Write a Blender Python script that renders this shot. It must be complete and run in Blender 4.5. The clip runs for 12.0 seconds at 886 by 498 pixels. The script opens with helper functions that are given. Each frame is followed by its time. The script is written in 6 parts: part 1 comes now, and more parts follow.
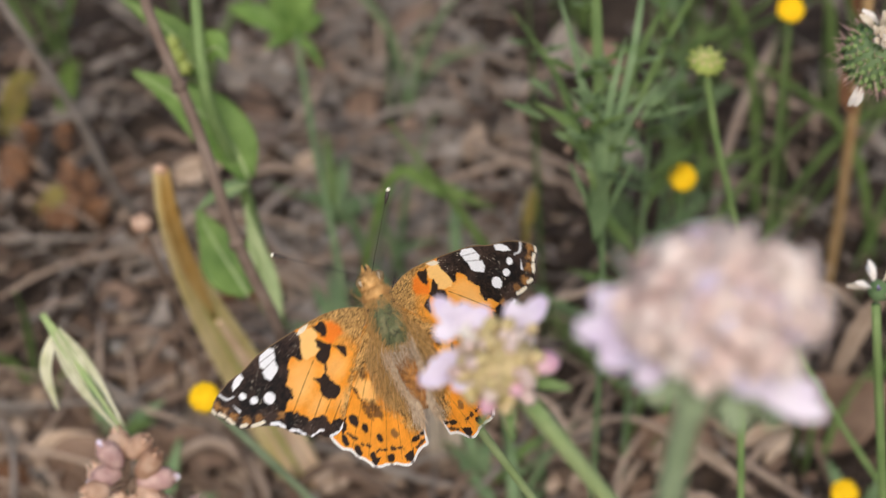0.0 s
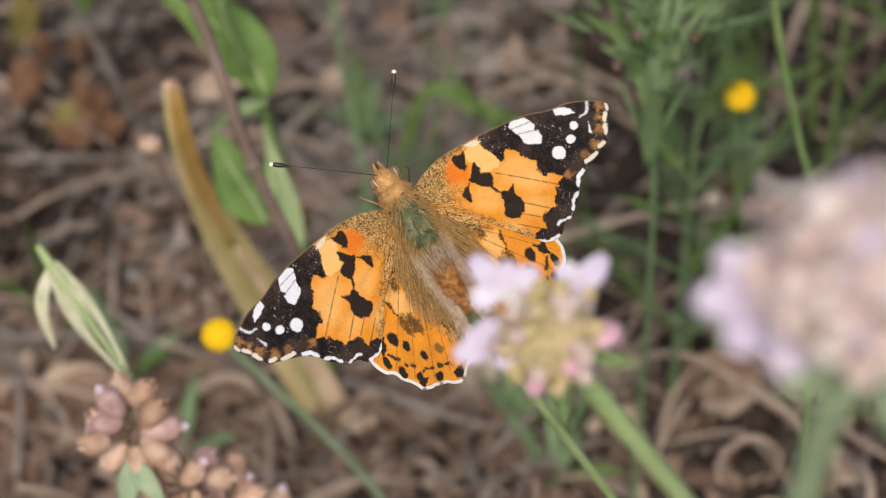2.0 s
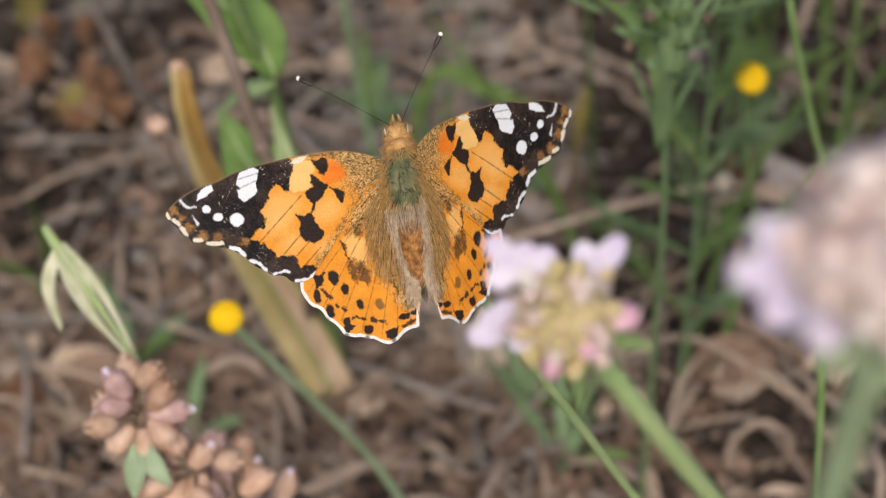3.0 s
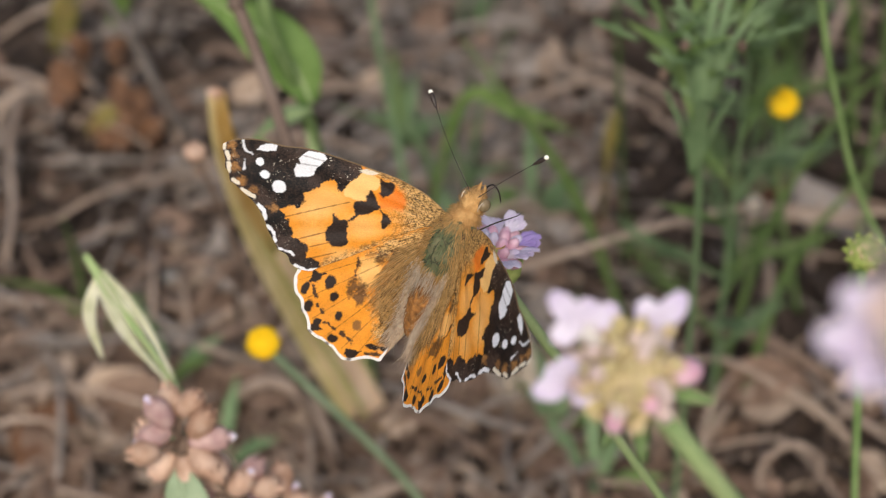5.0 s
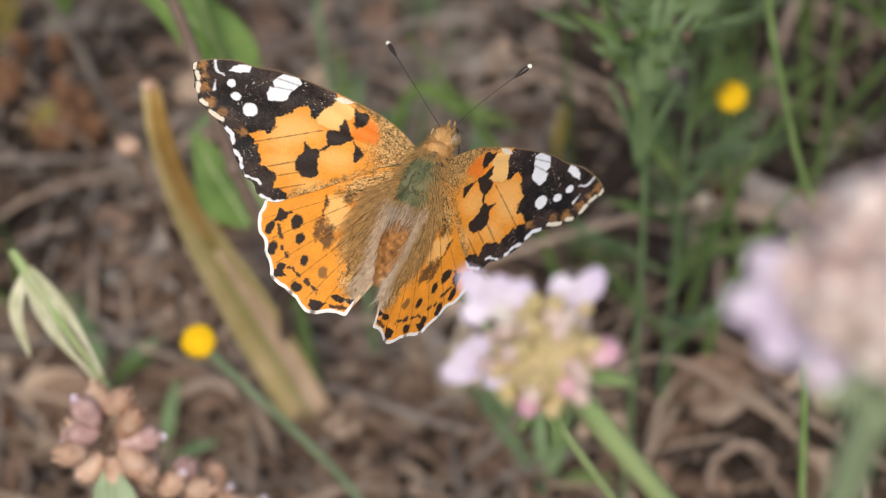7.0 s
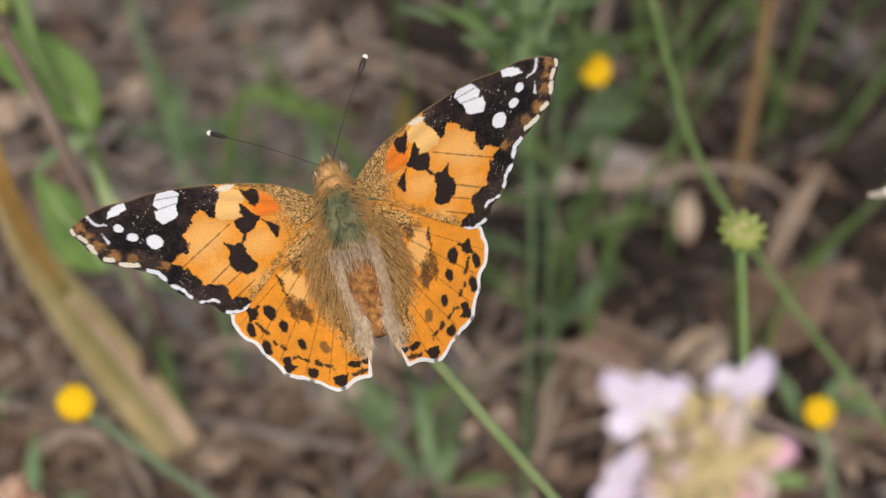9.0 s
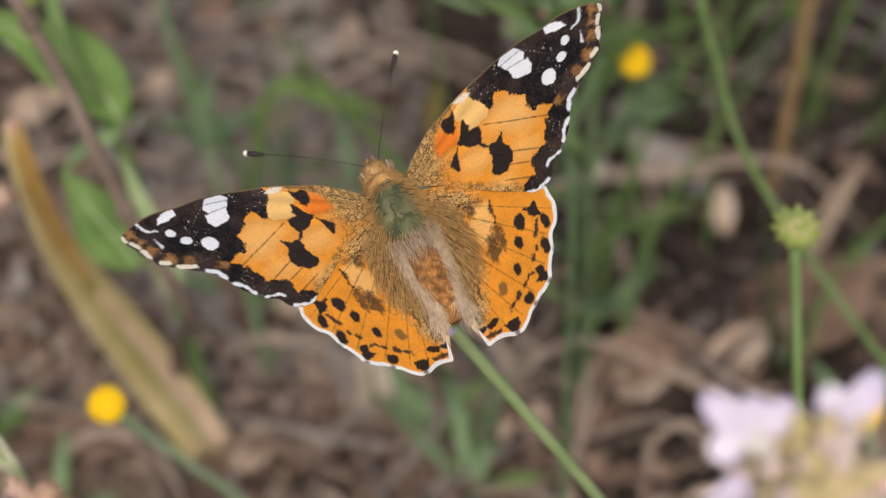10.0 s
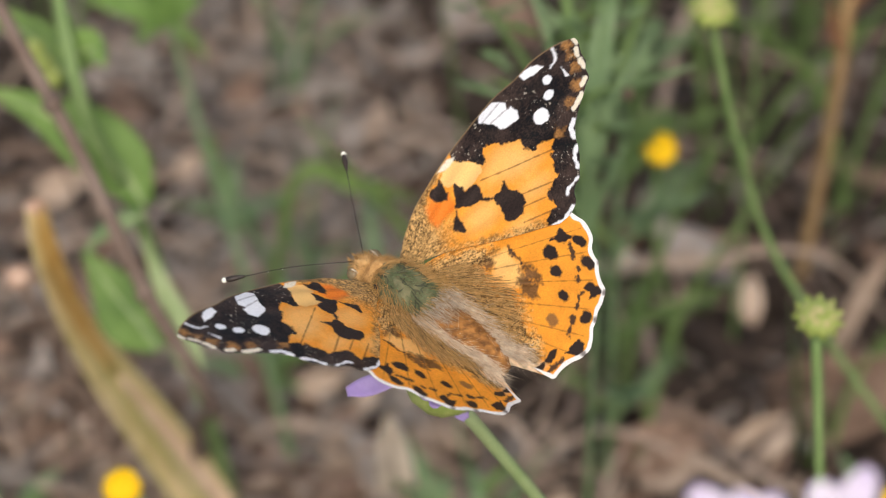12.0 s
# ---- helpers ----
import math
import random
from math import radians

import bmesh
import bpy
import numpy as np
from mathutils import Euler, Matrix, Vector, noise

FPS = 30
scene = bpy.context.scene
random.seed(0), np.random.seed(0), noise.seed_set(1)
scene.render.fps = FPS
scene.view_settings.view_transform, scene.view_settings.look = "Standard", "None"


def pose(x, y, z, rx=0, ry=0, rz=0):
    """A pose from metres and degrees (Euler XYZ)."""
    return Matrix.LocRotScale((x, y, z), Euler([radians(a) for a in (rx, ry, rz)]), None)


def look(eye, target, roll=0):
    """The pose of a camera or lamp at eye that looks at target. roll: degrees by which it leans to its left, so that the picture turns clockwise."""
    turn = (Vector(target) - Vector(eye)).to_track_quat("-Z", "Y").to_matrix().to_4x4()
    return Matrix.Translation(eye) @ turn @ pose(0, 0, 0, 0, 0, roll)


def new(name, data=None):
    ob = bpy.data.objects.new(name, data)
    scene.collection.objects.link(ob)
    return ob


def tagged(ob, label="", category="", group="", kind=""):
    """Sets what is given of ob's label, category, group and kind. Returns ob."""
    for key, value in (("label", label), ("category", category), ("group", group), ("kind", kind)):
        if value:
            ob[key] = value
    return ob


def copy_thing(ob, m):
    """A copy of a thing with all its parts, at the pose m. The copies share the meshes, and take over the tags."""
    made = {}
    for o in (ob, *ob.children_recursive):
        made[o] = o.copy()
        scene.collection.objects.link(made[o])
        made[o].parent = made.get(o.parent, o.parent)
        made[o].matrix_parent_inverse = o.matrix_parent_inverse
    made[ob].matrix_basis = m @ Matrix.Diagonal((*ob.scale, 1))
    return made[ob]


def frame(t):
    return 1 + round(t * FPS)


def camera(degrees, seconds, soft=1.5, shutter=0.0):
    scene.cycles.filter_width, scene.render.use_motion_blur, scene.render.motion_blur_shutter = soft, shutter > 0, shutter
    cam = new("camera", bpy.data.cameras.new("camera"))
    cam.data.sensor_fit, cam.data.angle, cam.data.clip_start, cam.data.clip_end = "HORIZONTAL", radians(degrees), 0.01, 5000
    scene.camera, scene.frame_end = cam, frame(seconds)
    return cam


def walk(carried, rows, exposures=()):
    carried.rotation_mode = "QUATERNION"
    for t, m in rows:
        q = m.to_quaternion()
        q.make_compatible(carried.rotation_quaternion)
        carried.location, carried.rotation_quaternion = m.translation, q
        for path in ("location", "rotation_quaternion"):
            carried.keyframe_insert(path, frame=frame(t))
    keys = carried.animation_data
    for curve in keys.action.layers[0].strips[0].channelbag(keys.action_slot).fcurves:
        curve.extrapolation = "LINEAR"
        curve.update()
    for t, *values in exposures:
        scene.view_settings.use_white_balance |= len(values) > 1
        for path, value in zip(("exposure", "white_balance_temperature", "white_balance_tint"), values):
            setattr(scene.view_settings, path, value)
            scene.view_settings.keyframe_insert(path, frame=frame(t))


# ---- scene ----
cam = camera(24.0, 12.0, soft=1.0, shutter=0.2)
cam.data.dof.use_dof = True
cam.data.dof.focus_distance = 0.252
cam.data.dof.aperture_fstop = cam.data.lens / 1000 / 0.0034
PATH = [
    (0, pose(0.0013, -0.0006, 0.3726, 52.61, -0.04, -0.05)),
    (0.2, pose(0.0013, 0.0045, 0.3681, 51.43, 0.27, 0.49)),
    (0.5, pose(-0.0002, 0.0090, 0.3631, 49.76, -0.05, 0.58)),
    (1, pose(-0.0010, 0.0160, 0.3585, 49.63, 0.04, 0.63)),
    (1.5, pose(0.0004, 0.0248, 0.3539, 50.14, 0.20, 0.93)),
    (2, pose(0.0011, 0.0288, 0.3524, 50.28, 0.39, 0.82)),
    (2.5, pose(0.0009, 0.0296, 0.3512, 50.07, 0.41, 0.91)),
    (3, pose(0.0006, 0.0308, 0.3503, 49.85, 0.39, 1.07)),
    (5, pose(-0.0025, 0.0308, 0.3544, 50.09, 0.73, 1.44)),
    (5.5, pose(-0.0025, 0.0305, 0.3534, 50.04, 1.04, 1.83)),
    (6, pose(-0.0030, 0.0314, 0.3526, 49.71, 0.79, 1.60)),
    (6.5, pose(0.0033, 0.0296, 0.3508, 50.16, 1.02, 2.01)),
    (7, pose(0.0010, 0.0362, 0.3472, 50.28, 0.14, 0.53)),
    (7.5, pose(-0.0050, 0.0458, 0.3441, 49.55, 1.31, -2.14)),
    (7.7, pose(-0.0068, 0.0513, 0.3458, 49.32, 1.46, -3.70)),
    (9.3, pose(-0.0180, 0.0632, 0.3371, 49.17, 1.49, -8.49)),
    (9.5, pose(-0.0195, 0.0652, 0.3365, 49.15, 1.64, -8.39)),
    (10, pose(-0.0175, 0.0692, 0.3342, 48.83, 1.99, -8.16)),
    (10.5, pose(-0.0197, 0.0719, 0.3338, 49.24, 1.47, -7.93)),
    (11, pose(-0.0198, 0.0739, 0.3339, 50.25, 1.76, -7.30)),
    (11.5, pose(-0.0167, 0.0724, 0.3325, 50.90, 1.89, -7.33)),
    (12, pose(-0.0154, 0.0701, 0.3323, 51.33, 2.03, -6.99)),
]
walk(cam, PATH, [(0, 0.0), (9.3, 0.0), (11.0, 0.06), (12.0, 0.2)])

# Bright, slightly hazy daylight over a dry meadow.
SUN_HEIGHT, SUN_TURN = radians(44), radians(182)
world = bpy.data.worlds.new("sky")
scene.world = world
world.use_nodes = True
sky = world.node_tree.nodes.new("ShaderNodeTexSky")
sky.sky_type = "NISHITA"
sky.sun_disc = False
sky.sun_elevation, sky.sun_rotation = SUN_HEIGHT, SUN_TURN
sky.air_density, sky.dust_density, sky.ozone_density = 1.0, 3.0, 1.0
backing = world.node_tree.nodes["Background"]
backing.inputs["Strength"].default_value = 0.13
world.node_tree.links.new(sky.outputs[0], backing.inputs["Color"])
sun = new("sun", bpy.data.lights.new("sun", "SUN"))
sun.data.energy, sun.data.angle, sun.data.color = 2.6, radians(20), (1.0, 0.93, 0.82)
sun_from = Vector((math.sin(SUN_TURN) * math.cos(SUN_HEIGHT), math.cos(SUN_TURN) * math.cos(SUN_HEIGHT), math.sin(SUN_HEIGHT)))
sun.matrix_world = look(sun_from * 20, (0, 0, 0))
scene.view_settings.exposure = 0.0


# ---- materials ----
def surf(name, a, b, size=0.004, rough=0.6, bump=0.3, fine=None, glow_through=0.0, vary=0.25, spec=0.3, metal=0.0):
    """A grained surface: colours a to b over blotches of the given size in metres, finer grain and relief on them, each object a little different."""
    m = bpy.data.materials.new(name)
    m.use_nodes = True
    n, k = m.node_tree.nodes, m.node_tree.links
    p = n["Principled BSDF"]
    geo = n.new("ShaderNodeNewGeometry")
    big = n.new("ShaderNodeTexNoise")
    big.inputs["Scale"].default_value, big.inputs["Detail"].default_value = 1 / size, 5
    small = n.new("ShaderNodeTexNoise")
    small.inputs["Scale"].default_value, small.inputs["Detail"].default_value = 6 / (fine or size), 3
    tc = n.new("ShaderNodeTexCoord")
    for t in (big, small):
        k.new(tc.outputs["Object"], t.inputs["Vector"])
    ramp = n.new("ShaderNodeMapRange")
    ramp.inputs["From Min"].default_value, ramp.inputs["From Max"].default_value = 0.32, 0.68
    k.new(big.outputs["Fac"], ramp.inputs["Value"])
    mix = n.new("ShaderNodeMix")
    mix.data_type = "RGBA"
    mix.inputs["A"].default_value, mix.inputs["B"].default_value = (*a, 1), (*b, 1)
    k.new(ramp.outputs[0], mix.inputs["Factor"])
    info = n.new("ShaderNodeObjectInfo")
    add = n.new("ShaderNodeMath")
    add.operation = "ADD"
    k.new(info.outputs["Random"], add.inputs[0])
    k.new(geo.outputs["Random Per Island"], add.inputs[1])
    grain = n.new("ShaderNodeMath")
    grain.operation = "MULTIPLY_ADD"
    grain.inputs[1].default_value, grain.inputs[2].default_value = vary, 1 - vary
    k.new(add.outputs[0], grain.inputs[0])
    val = n.new("ShaderNodeMath")
    val.operation = "MULTIPLY_ADD"
    val.inputs[1].default_value, val.inputs[2].default_value = 0.5, -0.25
    k.new(small.outputs["Fac"], val.inputs[0])
    tot = n.new("ShaderNodeMath")
    tot.operation = "ADD"
    k.new(grain.outputs[0], tot.inputs[0])
    k.new(val.outputs[0], tot.inputs[1])
    hsv = n.new("ShaderNodeHueSaturation")
    k.new(mix.outputs["Result"], hsv.inputs["Color"])
    k.new(tot.outputs[0], hsv.inputs["Value"])
    k.new(hsv.outputs[0], p.inputs["Base Color"])
    p.inputs["Roughness"].default_value = rough
    p.inputs["Specular IOR Level"].default_value = spec
    p.inputs["Metallic"].default_value = metal
    rel = n.new("ShaderNodeBump")
    rel.inputs["Strength"].default_value, rel.inputs["Distance"].default_value = bump, size * 0.15
    k.new(small.outputs["Fac"], rel.inputs["Height"])
    k.new(rel.outputs[0], p.inputs["Normal"])
    if glow_through:
        t = n.new("ShaderNodeBsdfTranslucent")
        k.new(hsv.outputs[0], t.inputs["Color"])
        s = n.new("ShaderNodeMixShader")
        s.inputs[0].default_value = glow_through
        k.new(p.outputs[0], s.inputs[1])
        k.new(t.outputs[0], s.inputs[2])
        k.new(s.outputs[0], n["Material Output"].inputs["Surface"])
    return m


def scaled_wing(name, rough):
    """Wing scales: the pattern's colours from the mesh, broken up by fine rows of scales."""
    m = bpy.data.materials.new(name)
    m.use_nodes = True
    n, k = m.node_tree.nodes, m.node_tree.links
    p = n["Principled BSDF"]
    col = n.new("ShaderNodeVertexColor")
    col.layer_name = "scales"
    tc = n.new("ShaderNodeTexCoord")
    fine = n.new("ShaderNodeTexNoise")
    fine.inputs["Scale"].default_value, fine.inputs["Detail"].default_value = 7000, 2
    k.new(tc.outputs["Object"], fine.inputs["Vector"])
    val = n.new("ShaderNodeMapRange")
    val.inputs["From Min"].default_value, val.inputs["From Max"].default_value = 0.3, 0.7
    val.inputs["To Min"].default_value, val.inputs["To Max"].default_value = 0.89, 1.11
    k.new(fine.outputs["Fac"], val.inputs["Value"])
    hsv = n.new("ShaderNodeHueSaturation")
    k.new(col.outputs["Color"], hsv.inputs["Color"])
    k.new(val.outputs[0], hsv.inputs["Value"])
    k.new(hsv.outputs[0], p.inputs["Base Color"])
    p.inputs["Roughness"].default_value = rough
    p.inputs["Specular IOR Level"].default_value = 0.25
    rel = n.new("ShaderNodeBump")
    rel.inputs["Strength"].default_value, rel.inputs["Distance"].default_value = 0.35, 0.00008
    k.new(fine.outputs["Fac"], rel.inputs["Height"])
    k.new(rel.outputs[0], p.inputs["Normal"])
    t = n.new("ShaderNodeBsdfTranslucent")
    k.new(hsv.outputs[0], t.inputs["Color"])
    s = n.new("ShaderNodeMixShader")
    s.inputs[0].default_value = 0.18
    k.new(p.outputs[0], s.inputs[1])
    k.new(t.outputs[0], s.inputs[2])
    k.new(s.outputs[0], n["Material Output"].inputs["Surface"])
    return m


SOIL = surf("dry_soil", (0.038, 0.027, 0.020), (0.085, 0.06, 0.045), 0.02, 0.95, 0.6, 0.004)
STRAW = surf("dry_straw", (0.26, 0.19, 0.145), (0.39, 0.3, 0.235), 0.01, 0.7, 0.3, 0.002, vary=0.3)
TWIG = surf("dry_twig", (0.14, 0.094, 0.068), (0.24, 0.166, 0.123), 0.008, 0.85, 0.5, 0.002, vary=0.35)
DEAD_LEAF = surf("dead_leaf", (0.15, 0.094, 0.067), (0.26, 0.174, 0.127), 0.006, 0.75, 0.4, 0.002, 0.1, vary=0.3)
# Leaf colour kept near black to stand in for deep shade between the litter.
DARK_LEAF = surf("dark_shade_leaf", (0.030, 0.021, 0.016), (0.080, 0.055, 0.042), 0.008, 0.85, 0.4, 0.002, vary=0.35)
PALE_LEAF = surf("bleached_leaf", (0.50, 0.42, 0.33), (0.62, 0.54, 0.44), 0.006, 0.7, 0.3, 0.002, 0.15)
RUST_LEAF = surf("rust_leaf", (0.12, 0.058, 0.032), (0.22, 0.11, 0.055), 0.008, 0.7, 0.3, 0.002, 0.1)
TAN_LEAF = surf("tan_leaf", (0.38, 0.275, 0.20), (0.55, 0.43, 0.335), 0.006, 0.75, 0.3, 0.002, 0.12, vary=0.3)
GREY_LITTER = surf("weathered_litter", (0.20, 0.168, 0.145), (0.36, 0.31, 0.275), 0.008, 0.8, 0.4, 0.002, 0.08, vary=0.35)
DULL_LEAF = surf("yellowing_leaf", (0.15, 0.15, 0.035), (0.30, 0.23, 0.07), 0.007, 0.6, 0.3, 0.002, 0.2, vary=0.2)
OLIVE_STREAK = surf("green_leaf_streak", (0.38, 0.39, 0.13), (0.52, 0.50, 0.20), 0.012, 0.55, 0.25, 0.002, 0.15, vary=0.1)
PEBBLE = surf("pale_pebble", (0.25, 0.23, 0.205), (0.40, 0.375, 0.34), 0.004, 0.8, 0.4)
GRASS = surf("grass_green", (0.125, 0.205, 0.06), (0.205, 0.295, 0.10), 0.012, 0.5, 0.2, 0.002, 0.4, vary=0.3)
LEAF = surf("leaf_green", (0.105, 0.20, 0.038), (0.215, 0.34, 0.085), 0.006, 0.45, 0.25, 0.002, 0.35)
GREY_LEAF = surf("grey_green_leaf", (0.125, 0.2, 0.09), (0.2, 0.285, 0.14), 0.006, 0.6, 0.2, 0.001, 0.25)
STEM = surf("stem_green", (0.135, 0.215, 0.07), (0.215, 0.30, 0.115), 0.006, 0.5, 0.2, 0.001, 0.1)
GREY_STEM = surf("grey_green_stem", (0.20, 0.265, 0.15), (0.30, 0.37, 0.23), 0.006, 0.55, 0.2, 0.001, 0.1)
PALE_STEM = surf("pale_green_stem", (0.27, 0.36, 0.15), (0.38, 0.45, 0.22), 0.006, 0.5, 0.2, 0.001, 0.1)
BROWN_STEM = surf("brown_stem", (0.125, 0.085, 0.066), (0.195, 0.145, 0.118), 0.006, 0.7, 0.4, 0.001)
OCHRE = surf("withered_leaf", (0.60, 0.50, 0.21), (0.80, 0.66, 0.36), 0.012, 0.55, 0.25, 0.002, 0.12, vary=0.08)
WITHERED_PINK = surf("withered_pink_leaf", (0.62, 0.44, 0.29), (0.78, 0.60, 0.42), 0.008, 0.6, 0.25, 0.002, 0.12, vary=0.08)
OCHRE_TIP = surf("withered_tip", (0.58, 0.34, 0.09), (0.70, 0.48, 0.18), 0.006, 0.55, 0.2, 0.001, 0.3)
YELLOW = surf("yellow_floret", (0.84, 0.52, 0.0), (0.92, 0.64, 0.01), 0.001, 0.55, 0.5, 0.0003, 0.1, vary=0.15)
LILAC = surf("lilac_petal", (0.67, 0.57, 0.75), (0.84, 0.78, 0.87), 0.003, 0.5, 0.15, 0.0006, 0.35, vary=0.1)
VIOLET = surf("violet_petal", (0.42, 0.30, 0.66), (0.58, 0.44, 0.78), 0.003, 0.5, 0.15, 0.0006, 0.3, vary=0.1)
PINK = surf("pink_bud", (0.72, 0.38, 0.50), (0.84, 0.58, 0.66), 0.002, 0.5, 0.2, 0.0005, 0.25, vary=0.15)
BLUSH = surf("blush_bud", (0.68, 0.50, 0.47), (0.84, 0.72, 0.66), 0.0030, 0.55, 0.3, 0.0005, 0.3, vary=0.15)
BLUSH_PALE = surf("cream_blush_petal", (0.78, 0.66, 0.62), (0.87, 0.79, 0.75), 0.003, 0.6, 0.2, 0.0006, 0.3, vary=0.12)
OLIVE_BUD = surf("olive_bud", (0.48, 0.40, 0.18), (0.64, 0.50, 0.30), 0.0012, 0.6, 0.3, 0.0004, 0.15, vary=0.25)
SEED_GREEN = surf("seed_head_green", (0.28, 0.36, 0.08), (0.46, 0.50, 0.16), 0.0012, 0.55, 0.3, 0.0004, 0.2)
GLUME = surf("papery_glume", (0.56, 0.57, 0.36), (0.78, 0.76, 0.60), 0.003, 0.45, 0.2, 0.0006, 0.4)
CALYX = surf("dry_calyx", (0.50, 0.29, 0.19), (0.84, 0.62, 0.48), 0.004, 0.6, 0.3, 0.0005, 0.3, vary=0.3)
CALYX_PURPLE = surf("purplish_calyx", (0.44, 0.26, 0.25), (0.66, 0.46, 0.42), 0.002, 0.6, 0.3, 0.0005, 0.3)
DRY_PETAL = surf("dry_petal", (0.62, 0.52, 0.40), (0.78, 0.70, 0.58), 0.002, 0.6, 0.2, 0.0005, 0.3)
CREAM = surf("cream_petal", (0.80, 0.74, 0.70), (0.90, 0.86, 0.82), 0.002, 0.6, 0.2, 0.0005, 0.3)
WING = scaled_wing("wing_scales", 0.55)
FUR_GREEN = surf("olive_fur", (0.085, 0.122, 0.057), (0.205, 0.242, 0.125), 0.0009, 0.7, 0.6, 0.0002)
FUR_TAN = surf("tan_fur", (0.40, 0.205, 0.065), (0.58, 0.35, 0.14), 0.0008, 0.75, 0.6, 0.0002, vary=0.4)
FUR_PALE = surf("pale_fur", (0.62, 0.46, 0.30), (0.92, 0.81, 0.66), 0.0006, 0.6, 0.3, 0.0003, 0.35, vary=0.4)
FUR_FAWN = surf("fawn_fur", (0.46, 0.27, 0.09), (0.67, 0.43, 0.18), 0.0006, 0.7, 0.3, 0.0003, 0.3, vary=0.4)
FUR_BROWN = surf("brown_hair", (0.17, 0.105, 0.045), (0.30, 0.20, 0.09), 0.0006, 0.7, 0.3, 0.0003, 0.2, vary=0.4)
FUR_OLIVE = surf("olive_brown_fur", (0.10, 0.105, 0.05), (0.22, 0.20, 0.105), 0.0009, 0.7, 0.6, 0.0002)
FUR_DARK = surf("rubbed_fur", (0.04, 0.045, 0.025), (0.09, 0.09, 0.05), 0.0008, 0.7, 0.3)
ABDOMEN = surf("rusty_abdomen", (0.15, 0.062, 0.018), (0.50, 0.225, 0.06), 0.0006, 0.7, 0.6, 0.0002)
BLACK = surf("black_chitin", (0.02, 0.015, 0.012), (0.05, 0.035, 0.03), 0.001, 0.35, 0.2)
EYE = surf("compound_eye", (0.16, 0.11, 0.06), (0.24, 0.18, 0.10), 0.0004, 0.25, 0.3)
WHITE_TIP = surf("white_tip", (0.80, 0.78, 0.66), (0.88, 0.86, 0.76), 0.0004, 0.5, 0.1)


# ---- shapes ----
def merge(shapes):
    vs, fs, n = [], [], 0
    for v, f in shapes:
        vs.append(np.asarray(v, float).reshape(-1, 3))
        fs += [tuple(i + n for i in q) for q in f]
        n += len(vs[-1])
    return np.concatenate(vs), fs


def smooth_line(points, n):
    """n points on a smooth line through the given ones."""
    p = np.asarray(points, float)
    if len(p) == 2:
        return p[0] + (p[1] - p[0]) * np.linspace(0, 1, n)[:, None]
    q = np.vstack([2 * p[0] - p[1], p, 2 * p[-1] - p[-2]])
    t = np.linspace(0, len(p) - 1 - 1e-9, n)
    i = t.astype(int)
    u = (t - i)[:, None]
    a, b, c, d = q[i], q[i + 1], q[i + 2], q[i + 3]
    return 0.5 * (2 * b + (c - a) * u + (2 * a - 5 * b + 4 * c - d) * u**2 + (3 * b - a - 3 * c + d) * u**3)


def frames_along(line):
    """For each point of a line: the way along it, and two directions across."""
    way = np.gradient(line, axis=0)
    way /= np.linalg.norm(way, axis=1)[:, None] + 1e-12
    ref = np.array([0.31, 0.17, 0.93]) if abs(way[0, 2]) < 0.8 else np.array([0.9, 0.3, 0.2])
    across = []
    for w in way:
        ref = ref - w * (ref @ w)
        ref /= np.linalg.norm(ref) + 1e-12
        across.append(ref)
    across = np.array(across)
    return way, across, np.cross(way, across)


def tube(points, radii, sides=7, n=None):
    """A closed, tapered tube along a smooth line."""
    n = n or max(4, 4 * len(points))
    line = smooth_line(points, n)
    r = np.interp(np.linspace(0, 1, n), np.linspace(0, 1, len(radii)), radii)
    _, a, b = frames_along(line)
    turn = np.linspace(0, 2 * np.pi, sides, endpoint=False)
    v = line[:, None] + r[:, None, None] * (a[:, None] * np.cos(turn)[None, :, None] + b[:, None] * np.sin(turn)[None, :, None])
    f = [(i * sides + j, i * sides + (j + 1) % sides, (i + 1) * sides + (j + 1) % sides, (i + 1) * sides + j) for i in range(n - 1) for j in range(sides)]
    f += [tuple(range(sides))[::-1], tuple((n - 1) * sides + j for j in range(sides))]
    return v.reshape(-1, 3), f


